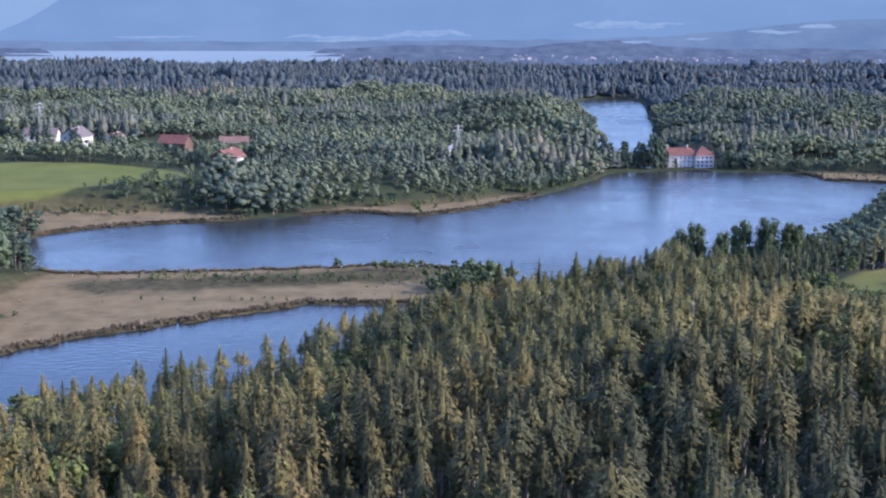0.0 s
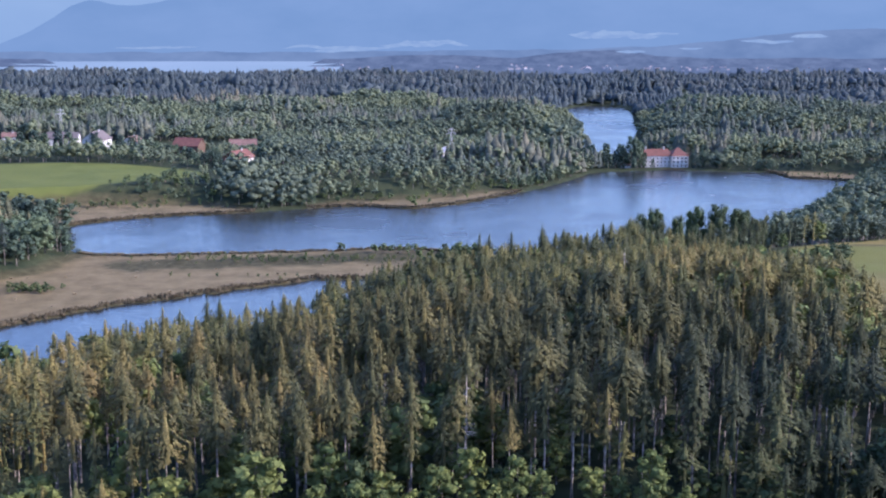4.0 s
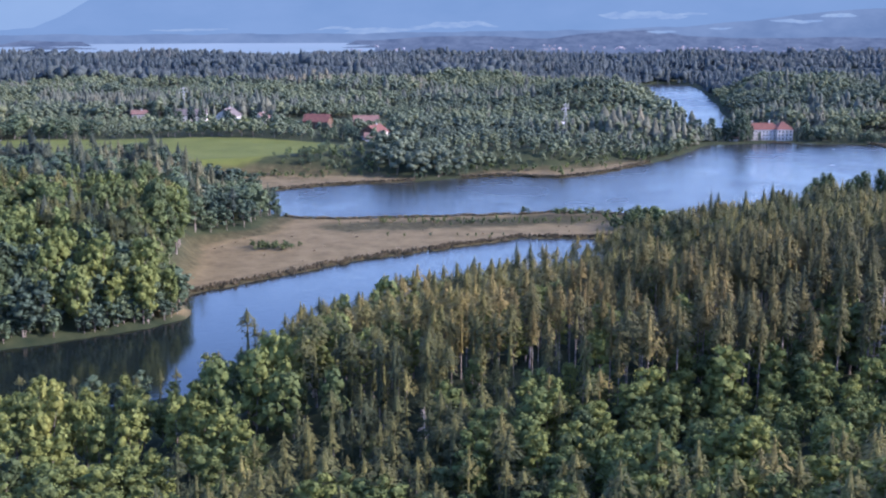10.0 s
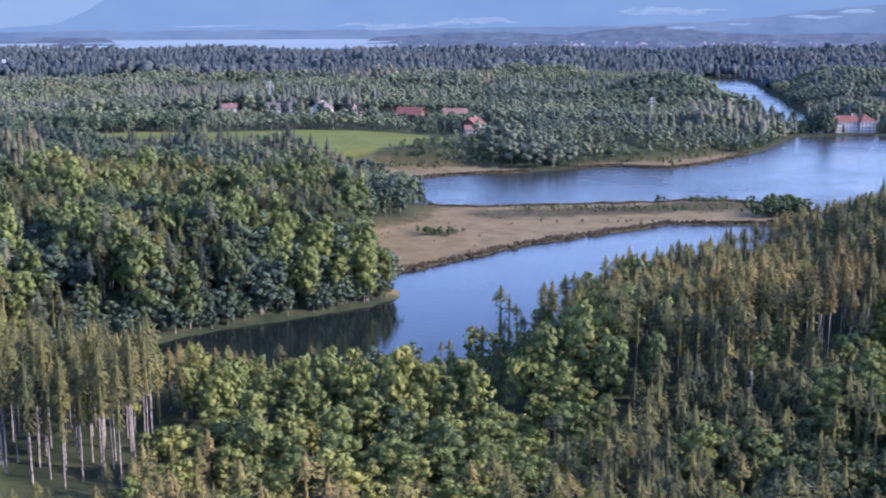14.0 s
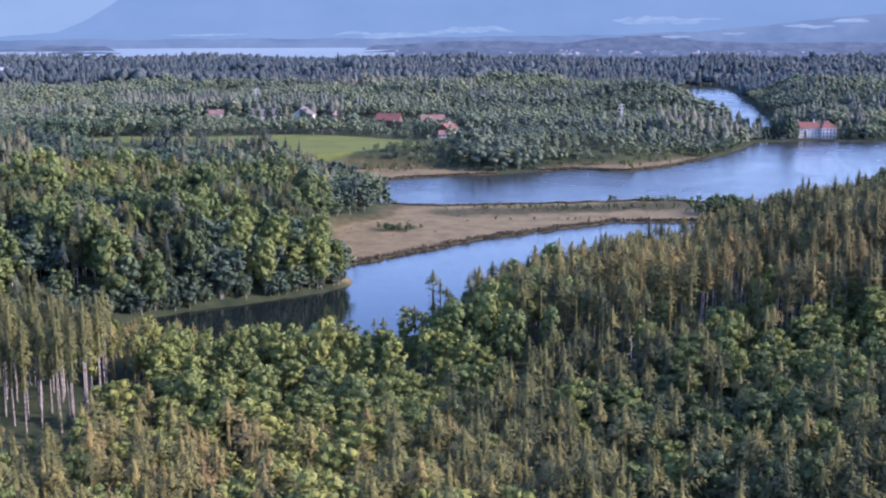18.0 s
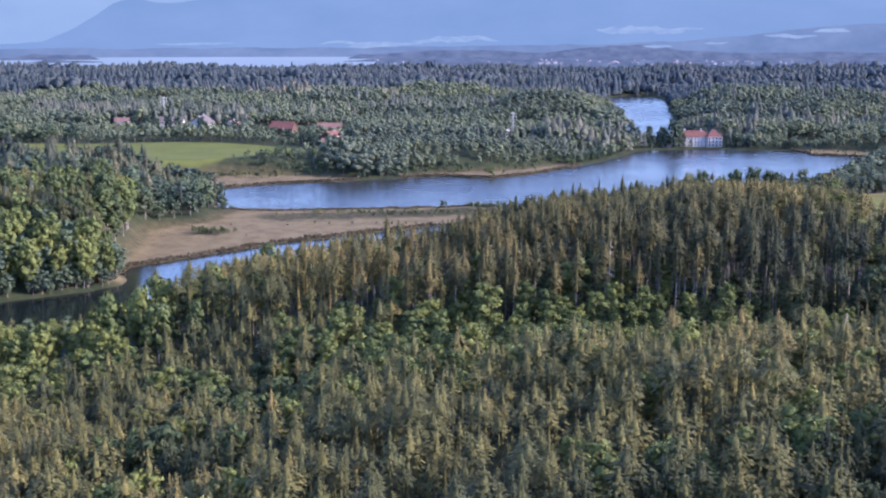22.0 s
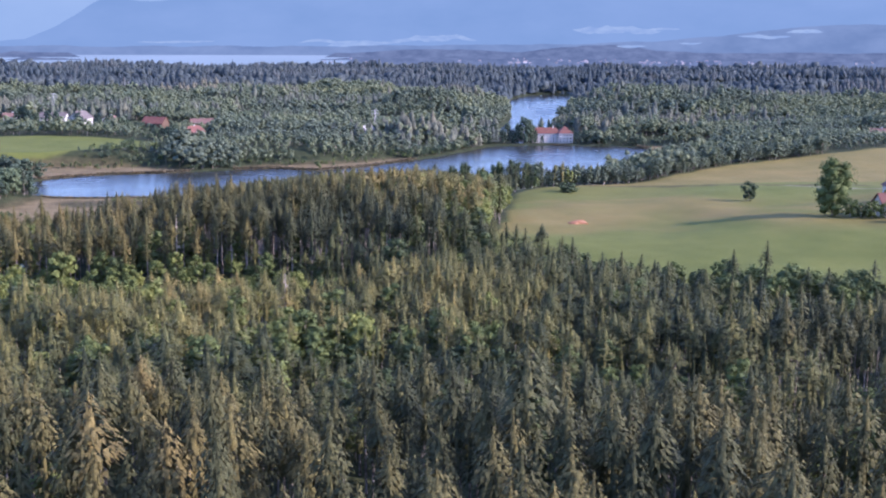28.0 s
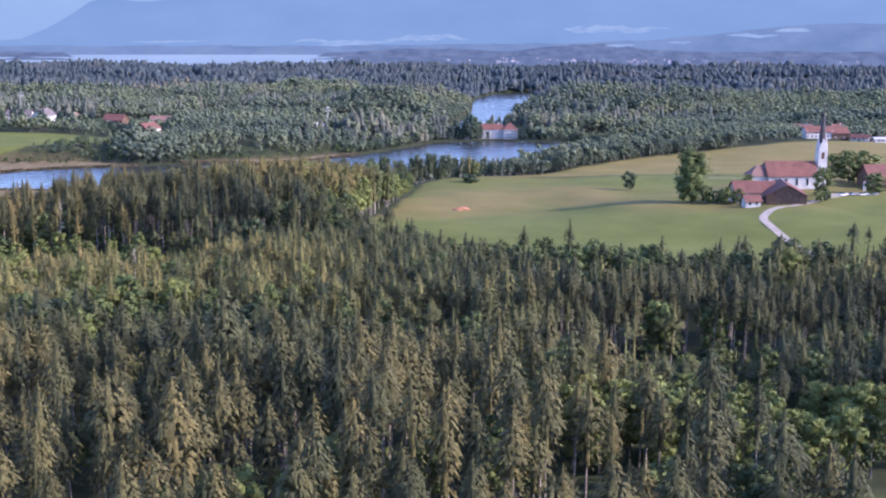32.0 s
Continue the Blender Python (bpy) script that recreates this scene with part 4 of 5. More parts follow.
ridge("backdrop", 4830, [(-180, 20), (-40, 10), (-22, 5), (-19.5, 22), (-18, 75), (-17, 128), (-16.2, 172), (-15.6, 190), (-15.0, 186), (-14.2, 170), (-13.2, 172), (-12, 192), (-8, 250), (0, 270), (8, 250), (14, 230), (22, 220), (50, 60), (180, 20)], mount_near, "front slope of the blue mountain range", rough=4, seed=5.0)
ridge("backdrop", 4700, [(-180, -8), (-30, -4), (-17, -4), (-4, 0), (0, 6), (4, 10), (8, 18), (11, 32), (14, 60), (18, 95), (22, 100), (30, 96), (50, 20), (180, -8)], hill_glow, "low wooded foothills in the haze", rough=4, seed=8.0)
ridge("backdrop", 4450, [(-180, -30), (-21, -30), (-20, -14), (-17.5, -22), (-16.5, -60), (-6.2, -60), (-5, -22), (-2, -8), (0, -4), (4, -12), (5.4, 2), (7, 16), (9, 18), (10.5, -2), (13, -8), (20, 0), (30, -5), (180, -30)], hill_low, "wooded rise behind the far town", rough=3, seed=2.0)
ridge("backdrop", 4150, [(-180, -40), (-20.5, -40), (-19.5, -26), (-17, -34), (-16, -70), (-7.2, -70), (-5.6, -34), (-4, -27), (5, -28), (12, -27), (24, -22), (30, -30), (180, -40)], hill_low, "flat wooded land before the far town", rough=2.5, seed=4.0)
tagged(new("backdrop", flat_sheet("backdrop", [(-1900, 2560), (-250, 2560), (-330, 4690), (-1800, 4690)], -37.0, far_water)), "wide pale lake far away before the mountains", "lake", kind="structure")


def patch(b0, b1, z0, z1, radius, mat, seed, label):
    """A pale clearing on a far slope, as an uneven strip."""
    b = np.linspace(b0, b1, 40)
    k = np.sin(np.linspace(0, math.pi, 40)) ** 0.6
    mid = (z0 + z1) / 2 + 0.3 * (z1 - z0) * waves(b * 1.6, b * 1.1, 1.0, seed)
    half = (z1 - z0) / 2 * k * (0.55 + 0.45 * np.abs(waves(b * 3, b * 2, 1.0, seed + 1)))
    x, y = radius * np.sin(np.radians(b)), radius * np.cos(np.radians(b)) - 150
    v = np.concatenate([np.stack([x, y, mid - half], 1), np.stack([x * 1.002, y * 1.002, mid + half], 1)])
    i = np.arange(39)
    ob = new("backdrop", mesh_from("backdrop", v, np.stack([i, i + 1, i + 41, i + 40], 1), [mat]))
    return tagged(ob, label, "meadow", kind="structure")


# the pastures glow as well, their sunlight and haze set by colour
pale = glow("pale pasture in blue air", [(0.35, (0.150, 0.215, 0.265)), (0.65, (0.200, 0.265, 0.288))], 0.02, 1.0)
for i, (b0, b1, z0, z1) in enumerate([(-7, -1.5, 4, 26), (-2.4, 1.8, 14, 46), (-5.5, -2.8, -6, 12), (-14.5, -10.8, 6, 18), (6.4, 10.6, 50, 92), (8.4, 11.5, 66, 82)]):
    patch(b0, b1, z0, z1, 4780, pale, i * 1.7, "pale pasture on the far mountain foot, sun and haze painted in")
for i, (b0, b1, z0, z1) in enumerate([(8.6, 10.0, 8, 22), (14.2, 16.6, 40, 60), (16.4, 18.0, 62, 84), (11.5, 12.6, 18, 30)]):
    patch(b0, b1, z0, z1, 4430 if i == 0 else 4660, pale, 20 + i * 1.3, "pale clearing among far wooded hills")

# far town: small white houses with tiled roofs, haze mixed into their colours
plaster_far, t_, b_ = material("white plaster of the far town, haze greyed in", 0.8)
t_.links.new(ramp(t_, noise_fac(t_, 0.03), [(0.3, (0.14, 0.16, 0.19)), (0.7, (0.29, 0.30, 0.33))]), b_.inputs["Base Color"])
tiles_far, t_, b_ = material("roofs of the far town, haze greyed in", 0.8)
t_.links.new(ramp(t_, noise_fac(t_, 0.03), [(0.3, (0.14, 0.13, 0.15)), (0.7, (0.24, 0.20, 0.20))]), b_.inputs["Base Color"])
r = np.random.default_rng(77)
verts, faces, kinds = [], [], []
for i in range(70):
    b = radians(r.choice([r.uniform(2.5, 22), r.uniform(3.5, 9.5), r.uniform(-5.5, 3), r.uniform(10, 17)]))
    d = r.uniform(3750, 4140)
    cx, cy = d * math.sin(b), d * math.cos(b) - 150
    w, l, h, a = r.uniform(2.5, 5), r.uniform(2.5, 6.5) * (2.4 if r.random() < 0.1 else 1), r.uniform(2.2, 4.5), r.uniform(-0.5, 0.5)
    z = -33 + (d - 3750) * 0.008 + 6 * smooth(14, 20, math.degrees(b))
    n = len(verts)
    for px, py, pz in ((-l, -w, 0), (l, -w, 0), (l, w, 0), (-l, w, 0), (-l, -w, h), (l, -w, h), (l, w, h), (-l, w, h), (-l, 0, h + w * 0.6), (l, 0, h + w * 0.6)):
        verts.append((cx + (px * math.cos(a) - py * math.sin(a)) * 0.8, cy + (px * math.sin(a) + py * math.cos(a)) * 0.8, z + pz))
    for q, kind in (((0, 1, 5), 0), ((0, 5, 4), 0), ((1, 2, 6), 0), ((1, 6, 5), 0), ((2, 3, 7), 0), ((2, 7, 6), 0), ((3, 0, 4), 0), ((3, 4, 7), 0), ((5, 6, 9), 0), ((7, 4, 8), 0), ((4, 5, 9), 1), ((4, 9, 8), 1), ((6, 7, 8), 1), ((6, 8, 9), 1)):
        faces.append([n + k for k in q])
        kinds.append(kind)
tagged(new("distant_town", mesh_from("distant_town", np.array(verts), np.array(faces), [plaster_far, tiles_far], np.array(kinds))), "scattered white houses of a far town in haze", "town", kind="stuff")

# ---- buildings ----
def surface(name, lo, hi, scale, rough=0.85, relief=0.0):
    m, t, b = material(name, rough)
    f = noise_fac(t, scale, 6, 0.6)
    t.links.new(ramp(t, f, [(0.3, lo), (0.7, hi)]), b.inputs["Base Color"])
    if relief:
        bump(t, b, noise_fac(t, scale * 6, 4), 0.5, relief)
    return m


plaster = surface("white lime plaster", (0.34, 0.325, 0.31), (0.48, 0.465, 0.44), 0.25)
red_tile = surface("red clay tiles", (0.095, 0.040, 0.030), (0.150, 0.064, 0.046), 0.35, 0.8, 0.05)
old_tile = surface("weathered brown tiles", (0.11, 0.062, 0.048), (0.18, 0.108, 0.085), 0.35, 0.8, 0.05)
grey_tile = surface("grey roof sheets", (0.30, 0.29, 0.29), (0.42, 0.41, 0.41), 0.2, 0.6)
slate_tile = surface("grey-brown weathered roof tiles", (0.085, 0.070, 0.066), (0.135, 0.112, 0.104), 0.35, 0.85, 0.05)
dark_shingle = surface("dark spire shingles", (0.035, 0.030, 0.034), (0.075, 0.065, 0.068), 0.6, 0.8)
timber = surface("dark timber boards", (0.055, 0.035, 0.025), (0.12, 0.075, 0.05), 0.8)
frame_mat = surface("window frame paint", (0.45, 0.43, 0.4), (0.6, 0.58, 0.55), 1.0, 0.6)
glass_mat, t_, b_ = material("window glass", 0.08)
b_.inputs["Base Color"].default_value = (0.03, 0.035, 0.045, 1)
b_.inputs["Specular IOR Level"].default_value = 0.6
steel = surface("galvanised steel", (0.30, 0.31, 0.32), (0.45, 0.46, 0.47), 1.0, 0.5)
car_white = surface("white car paint", (0.72, 0.72, 0.72), (0.8, 0.8, 0.8), 0.5, 0.3)
car_grey = surface("grey car paint", (0.16, 0.17, 0.19), (0.22, 0.23, 0.25), 0.5, 0.3)
rubber = surface("tyre rubber", (0.02, 0.02, 0.02), (0.04, 0.04, 0.04), 2.0)


def part(name, bm, mat, parent, label=""):
    me = bpy.data.meshes.new(name)
    bm.normal_update()
    bm.to_mesh(me)
    bm.free()
    me.materials.append(mat)
    ob = new(name, me)
    ob.parent = parent
    if label:
        ob["label"] = label
    return ob


def block(x0, x1, y0, y1, z0, z1, bm=None, bevel=0.0):
    bm = bm or bmesh.new()
    made = bmesh.ops.create_cube(bm, size=1)["verts"]
    for v in made:
        v.co = ((x0 + x1) / 2 + v.co.x * (x1 - x0), (y0 + y1) / 2 + v.co.y * (y1 - y0), (z0 + z1) / 2 + v.co.z * (z1 - z0))
    if bevel:
        edges = list({e for v in made for e in v.link_edges})
        bmesh.ops.bevel(bm, geom=edges, offset=bevel, segments=1, affect="EDGES")
    return bm


def solid(points, faces):
    bm = bmesh.new()
    vs = [bm.verts.new(p) for p in points]
    for f in faces:
        bm.faces.new([vs[i] for i in f])
    bmesh.ops.recalc_face_normals(bm, faces=bm.faces[:])
    return bm


def gable_body(l, w, h, top, base=-1.0):
    """Walls with gables at both ends; the ridge runs along x."""
    return solid([(-l, -w, base), (l, -w, base), (l, w, base), (-l, w, base), (-l, -w, h), (l, -w, h), (l, w, h), (-l, w, h), (-l, 0, top), (l, 0, top)],
                 [(0, 1, 5, 4), (1, 2, 6, 9, 5), (2, 3, 7, 6), (3, 0, 4, 8, 7), (4, 5, 9, 8), (6, 7, 8, 9), (3, 2, 1, 0)])


def roof_slab(l, w, h, top, side, over=0.7, thick=0.28):
    """One slope of a gable roof, with eaves."""
    s = (top - h) / w
    y0, y1 = side * (w + over), 0.0
    z0, z1 = h - over * s + 0.05, top + 0.05
    a = [(-l - over, y0, z0), (l + over, y0, z0), (l + over, y1, z1), (-l - over, y1, z1)]
    return solid(a + [(x, y, z + thick) for x, y, z in a], [(0, 1, 2, 3), (4, 5, 6, 7), (0, 1, 5, 4), (1, 2, 6, 5), (2, 3, 7, 6), (3, 0, 4, 7)])


def window_on(house, x, z, wide, high, face, w, l):
    """A window on a wall: face 'front' (-y), 'back' (+y), 'right' (+x), 'left' (-x)."""
    def put(u0, u1, z0, z1, d0, d1):
        if face == "front":
            return block(u0, u1, -w - d1, -w - d0, z0, z1)
        if face == "back":
            return block(u0, u1, w + d0, w + d1, z0, z1)
        if face == "right":
            return block(l + d0, l + d1, u0, u1, z0, z1)
        return block(-l - d1, -l - d0, u0, u1, z0, z1)
    bm = put(x - wide / 2 - 0.15, x + wide / 2 + 0.15, z - 0.15, z + high + 0.15, -0.05, 0.05)
    win = part("window", bm, frame_mat, house)
    part("pane", put(x - wide / 2, x + wide / 2, z, z + high, 0.04, 0.08), glass_mat, win)
    part("window_sill", put(x - wide / 2 - 0.2, x + wide / 2 + 0.2, z - 0.27, z - 0.16, 0.0, 0.18), frame_mat, win)


def house(name, at, turn, l, w, h, top, wall_mat, roof_mat, label, category="house", front=(), rows=1, right=0, left=0, chimney=True, door=True, gable_mat=None, group=""):
    """A gabled house, half length l along x and half width w; front: x places of windows."""
    gz = float(land(np.array([at[0]], float), np.array([at[1]], float))[0][0])
    top_ob = new(name)
    top_ob.matrix_basis = pose(at[0], at[1], gz if len(at) < 3 else at[2], 0, 0, turn)
    part("wall", gable_body(l, w, h, top), wall_mat, top_ob)
    for side in (-1, 1):
        part("roof", roof_slab(l, w, h, top, side), roof_mat, top_ob)
    if chimney:
        part("chimney", block(l * 0.3 - 0.4, l * 0.3 + 0.4, -0.9, -0.1, top - 1.2, top + 1.3, bevel=0.06), plaster, top_ob)
    for row in range(rows):
        z = 1.1 + row * 2.8
        for x in front:
            if door and row == 0 and x == front[len(front) // 2]:
                d = part("door", block(x - 0.6, x + 0.6, -w - 0.07, -w + 0.05, 0, 2.1), timber, top_ob)
                part("handle", block(x + 0.35, x + 0.45, -w - 0.16, -w - 0.07, 1.0, 1.06), steel, d)
            else:
                window_on(top_ob, x, z, 1.1, 1.4, "front", w, l)
        for i in range(right):
            window_on(top_ob, (i - (right - 1) / 2) * 2 * w / (right + 0.4), z, 1.0, 1.4, "right", w, l)
        for i in range(left):
            window_on(top_ob, (i - (left - 1) / 2) * 2 * w / (left + 0.4), z, 1.0, 1.4, "left", w, l)
    if gable_mat:
        for sx in (-1, 1):
            part("gable_boarding", solid([(sx * (l + 0.06), -w * 0.98, h * 0.45), (sx * (l + 0.06), w * 0.98, h * 0.45), (sx * (l + 0.06), w * 0.98, h), (sx * (l + 0.06), 0, top - 0.1), (sx * (l + 0.06), -w * 0.98, h),
                                          (sx * (l - 0.05), -w * 0.98, h * 0.45), (sx * (l - 0.05), w * 0.98, h * 0.45), (sx * (l - 0.05), w * 0.98, h), (sx * (l - 0.05), 0, top - 0.1), (sx * (l - 0.05), -w * 0.98, h)],
                                         [(0, 1, 2, 3, 4), (9, 8, 7, 6, 5), (0, 1, 6, 5), (1, 2, 7, 6), (2, 3, 8, 7), (3, 4, 9, 8), (4, 0, 5, 9)]), gable_mat, top_ob, "dark timber boarding")
    return tagged(top_ob, label, category, group)


def hip_roof(x0, x1, y0, y1, z, top, run, over=0.6):
    """A hipped roof with a ridge along x."""
    x0, x1, y0, y1 = x0 - over, x1 + over, y0 - over, y1 + over
    ym = (y0 + y1) / 2
    return solid([(x0, y0, z), (x1, y0, z), (x1, y1, z), (x0, y1, z), (x0 + run, ym, top), (x1 - run, ym, top)],
                 [(0, 1, 5, 4), (1, 2, 5), (2, 3, 4, 5), (3, 0, 4), (3, 2, 1, 0)])


# castle by the water: long wing and a square pavilion with hipped roofs
castle = new("castle")
castle.matrix_basis = pose(176, 822, 0.7, 0, 0, 4)
part("wing", block(-17, 6, -5.5, 5.5, -1.5, 8.6, bevel=0.08), plaster, castle)
part("wing_roof", hip_roof(-17, 9, -5.5, 5.5, 8.6, 13.6, 5), red_tile, castle, "red tiled hipped roof")
part("pavilion", block(6.05, 19, -8, 7, -1.5, 8.9, bevel=0.08), plaster, castle)
part("pavilion_roof", hip_roof(6.0, 19, -8, 7, 8.92, 14.6, 6.4), red_tile, castle, "steep red tiled pavilion roof")
part("cornice", block(5.9, 19.15, -8.15, 7.15, 8.45, 8.9, bevel=0.05), plaster, castle)
for px in (-12, 2):
    part("chimney", block(px - 0.5, px + 0.5, -0.5, 0.5, 12, 15.4, bevel=0.05), plaster, castle)
for row in range(3):
    for i in range(8):
        window_on(castle, -15.4 + i * 2.9, 0.9 + row * 2.7, 0.9, 1.3, "front", 5.5, 17)
    for i in range(4):
        window_on(castle, 7.9 + i * 3.05, 0.9 + row * 2.8, 1.2, 1.6, "front", 8, 19)
    for i in range(4):
        window_on(castle, -6 + i * 3.6, 0.9 + row * 2.8, 1.2, 1.6, "right", 8, 19)
for row in range(3):
    part("gallery", block(7.2, 17.8, -8.5, -8.1, 3.0 + row * 2.8 - 0.15, 3.0 + row * 2.8 + 0.12), frame_mat, castle)
tagged(castle, "white lakeside castle with red tiled roofs and many windows", "castle")
jetty = new("jetty")
jetty.matrix_basis = pose(182, 806.5, 0.0, 0, 0, -2)
for i in range(12):
    part("plank", block(-9 + i * 1.5, -7.6 + i * 1.5, -1.1, 1.1, 0.55, 0.68), timber, jetty)
for px in (-8, 0, 8):
    part("post", block(px - 0.12, px + 0.12, -1.0, -0.76, -1.5, 0.55), timber, jetty)
tagged(jetty, "low wooden jetty on posts at the castle shore", "jetty")
boat = house("boathouse", (148, 812), -8, 3.2, 2.2, 2.4, 4.0, plaster, old_tile, "small white boathouse beside castle trees", "shed", front=(-1.4, 1.4), chimney=False, door=False)
boat = house("boathouse", (128, 816), 6, 2.4, 2.0, 2.2, 3.6, timber, old_tile, "small dark timber hut on the castle shore", "shed", front=(0,), chimney=False)

# farm beyond the lake
house("farmhouse", (-130, 750), 68, 9.5, 7.0, 4.8, 9.6, plaster, red_tile, "large farmhouse with red tiled gable roof and white walls", front=(-6, -3, 0, 3, 6), rows=2, right=3, left=3, gable_mat=timber)
house("farm_annex", (-131, 734), 4, 5.0, 4.0, 2.6, 5.4, plaster, old_tile, "white farm annex with weathered brown roof", front=(-4.5, -1.5, 1.5, 4.5), rows=1, right=1, chimney=False)
house("barn", (-178, 818), -14, 10, 6.5, 6.0, 11.0, timber, red_tile, "dark timber barn with orange-red tiled roof", "barn", front=(-4, 4), chimney=False, door=False)
house("barn", (-142, 845), 8, 10, 6, 5.0, 8.8, timber, old_tile, "timber barn with weathered grey-brown roof", "barn", front=(-4, 4), chimney=False, door=False)
house("manor_house", (-252, 838), 80, 8.5, 8, 8.4, 14.0, plaster, slate_tile, "tall pale house with steep brown roof behind trees", front=(-5, -2, 2, 5), rows=3, right=3, left=3)
house("farm_wing", (-288, 872), 4, 12, 6, 5.6, 9.6, plaster, slate_tile, "long pale farm wing with brown roof", front=(-10, -6, -2, 2, 6, 10), rows=2, chimney=False)
house("farmhouse", (-226, 842), 75, 6.5, 6, 5.6, 9.6, plaster, old_tile, "farmhouse with dull brown roof between trees", front=(-4, 0, 4), rows=2, right=3, left=3)
house("cottage", (-336, 890), 10, 6, 4.5, 4.0, 7.0, plaster, old_tile, "small white cottage at the edge of a clearing", front=(-3, 0, 3), rows=1)
house("cottage", (12, 816), 40, 4.5, 3.8, 5.4, 8.2, plaster, grey_tile, "small white house in a leafy clearing", front=(-2.5, 0, 2.5), rows=2, right=2, left=2)
house("garden_shed", (27, 820), 0, 2.6, 2.0, 2.4, 3.8, plaster, grey_tile, "little white shed in a leafy clearing", "shed", front=(-1, 1), chimney=False, door=False)
house("farmhouse", (-536, 1041), 20, 7.5, 5.5, 7.6, 11.2, plaster, red_tile, "white house with orange roof above the woods", front=(-5, -2, 2, 5), rows=2, right=2)
house("farmhouse", (-718, 1396), -10, 16, 7, 9.0, 13.0, plaster, grey_tile, "long pale building far off among woods", front=(-12, -8, -4, 4, 8, 12), rows=2)

# village behind the field
house("farmhouse", (403, 582), 6, 11, 5.5, 5.0, 8.4, plaster, red_tile, "long white farmhouse with red tiled roof by the field", front=(-10, -7, -4, -1, 2, 5, 8), rows=2, right=2)
house("barn", (417, 583), 6, 6, 5.5, 5.2, 9.0, timber, red_tile, "dark barn with red roof beside the farmhouse", "barn", front=(-3, 3), chimney=False, door=False)
house("barn", (430, 572), -30, 6, 3.6, 2.8, 4.8, plaster, red_tile, "low white shed with red roof by the field", "shed", front=(-3, 0, 3), chimney=False)
house("barn", (446, 569), 4, 8, 3.0, 2.6, 3.6, plaster, grey_tile, "low pale machine shed by the field", "shed", front=(-5, -2, 2, 5), chimney=False)
house("farmhouse", (425, 700), -12, 7, 5, 4.2, 7.4, plaster, old_tile, "farmhouse with dull red roof behind trees", front=(-5, -2, 2, 5), rows=2)
house("farmhouse", (455, 706), 20, 6, 4.5, 4.2, 7.2, plaster, red_tile, "red-roofed house behind village trees", front=(-4, 0, 4), rows=2)

# church: nave, choir, tower with needle spire
church = new("church")
church.matrix_basis = pose(298, 268, 33.6, 0, 0, 6)
part("nave", gable_body(11.5, 5.5, 6.6, 12.6), plaster, church)
for side in (-1, 1):
    part("nave_roof", roof_slab(11.5, 5.5, 6.6, 12.6, side, 0.5), red_tile, church)
part("choir", block(-19, -11.55, -4.2, 4.2, -1, 6.3, bevel=0.08), plaster, church)
part("choir_roof", hip_roof(-19.5, -9.0, -4.2, 4.2, 6.3, 11.2, 4.6), old_tile, church, "brown tiled choir roof")
for i in range(4):
    win = part("window", block(-8.2 + i * 5 - 0.75, -8.2 + i * 5 + 0.75, -5.58, -5.4, 2.0, 5.6, bevel=0.04), frame_mat, church)
    part("pane", block(-8.2 + i * 5 - 0.55, -8.2 + i * 5 + 0.55, -5.62, -5.56, 2.2, 5.4), glass_mat, win)
tower = part("tower", block(12.7, 16.9, -2.1, 2.1, -1, 18.5, bevel=0.06), plaster, church)
cx = 14.8
part("tower_gable", solid([(cx - 2.1, -2.1, 18.45), (cx + 2.1, -2.1, 18.45), (cx, -2.1, 23.4), (cx - 2.1, 2.1, 18.45), (cx + 2.1, 2.1, 18.45), (cx, 2.1, 23.4)], [(0, 1, 2), (3, 5, 4), (0, 2, 5, 3), (1, 4, 5, 2), (0, 3, 4, 1)]), plaster, church)
part("tower_gable", solid([(cx - 2.12, -2.08, 18.45), (cx - 2.12, 2.08, 18.45), (cx - 2.12, 0, 23.4), (cx + 2.12, -2.08, 18.45), (cx + 2.12, 2.08, 18.45), (cx + 2.12, 0, 23.4)], [(0, 1, 2), (3, 5, 4), (0, 2, 5, 3), (1, 4, 5, 2), (0, 3, 4, 1)]), plaster, church)
spire = bmesh.new()
ring = [spire.verts.new((cx + 1.95 * math.cos(radians(45 * i + 22.5)) , 1.95 * math.sin(radians(45 * i + 22.5)), 19.6)) for i in range(8)]
tip = spire.verts.new((cx, 0, 38.6))
for i in range(8):
    spire.faces.new((ring[i], ring[(i + 1) % 8], tip))
spire.faces.new(ring[::-1])
part("spire", spire, dark_shingle, church, "slender dark shingled needle spire")
cross = block(cx - 0.06, cx + 0.06, -0.06, 0.06, 38.4, 40.2)
block(cx - 0.5, cx + 0.5, -0.06, 0.06, 39.4, 39.55, cross)
part("cross", cross, steel, church)
for face in ("front", "side"):
    for z0, z1 in ((14.0, 17.0), (8.0, 9.6)):
        b = block(cx - 0.7, cx + 0.7, -2.22, -2.05, z0, z1, bevel=0.05) if face == "front" else block(cx + 2.05, cx + 2.22, -0.7, 0.7, z0, z1, bevel=0.05)
        part("sound_opening", b, timber, church)
tagged(church, "white village church with red roof and dark needle spire", "church")
house("barn", (286, 231), 84, 10, 8.2, 3.8, 8.2, timber, red_tile, "broad farmhouse with dark timber gable and red roof", "farmhouse", front=(-7, -3, 3, 7), right=0, left=0, chimney=False, door=False)
house("farm_wing", (274, 236), 4, 9, 5.5, 4.4, 8.4, plaster, red_tile, "white farm wing with red roof below the church", "house", front=(-6, -3, 0, 3), rows=1, left=2, chimney=False)
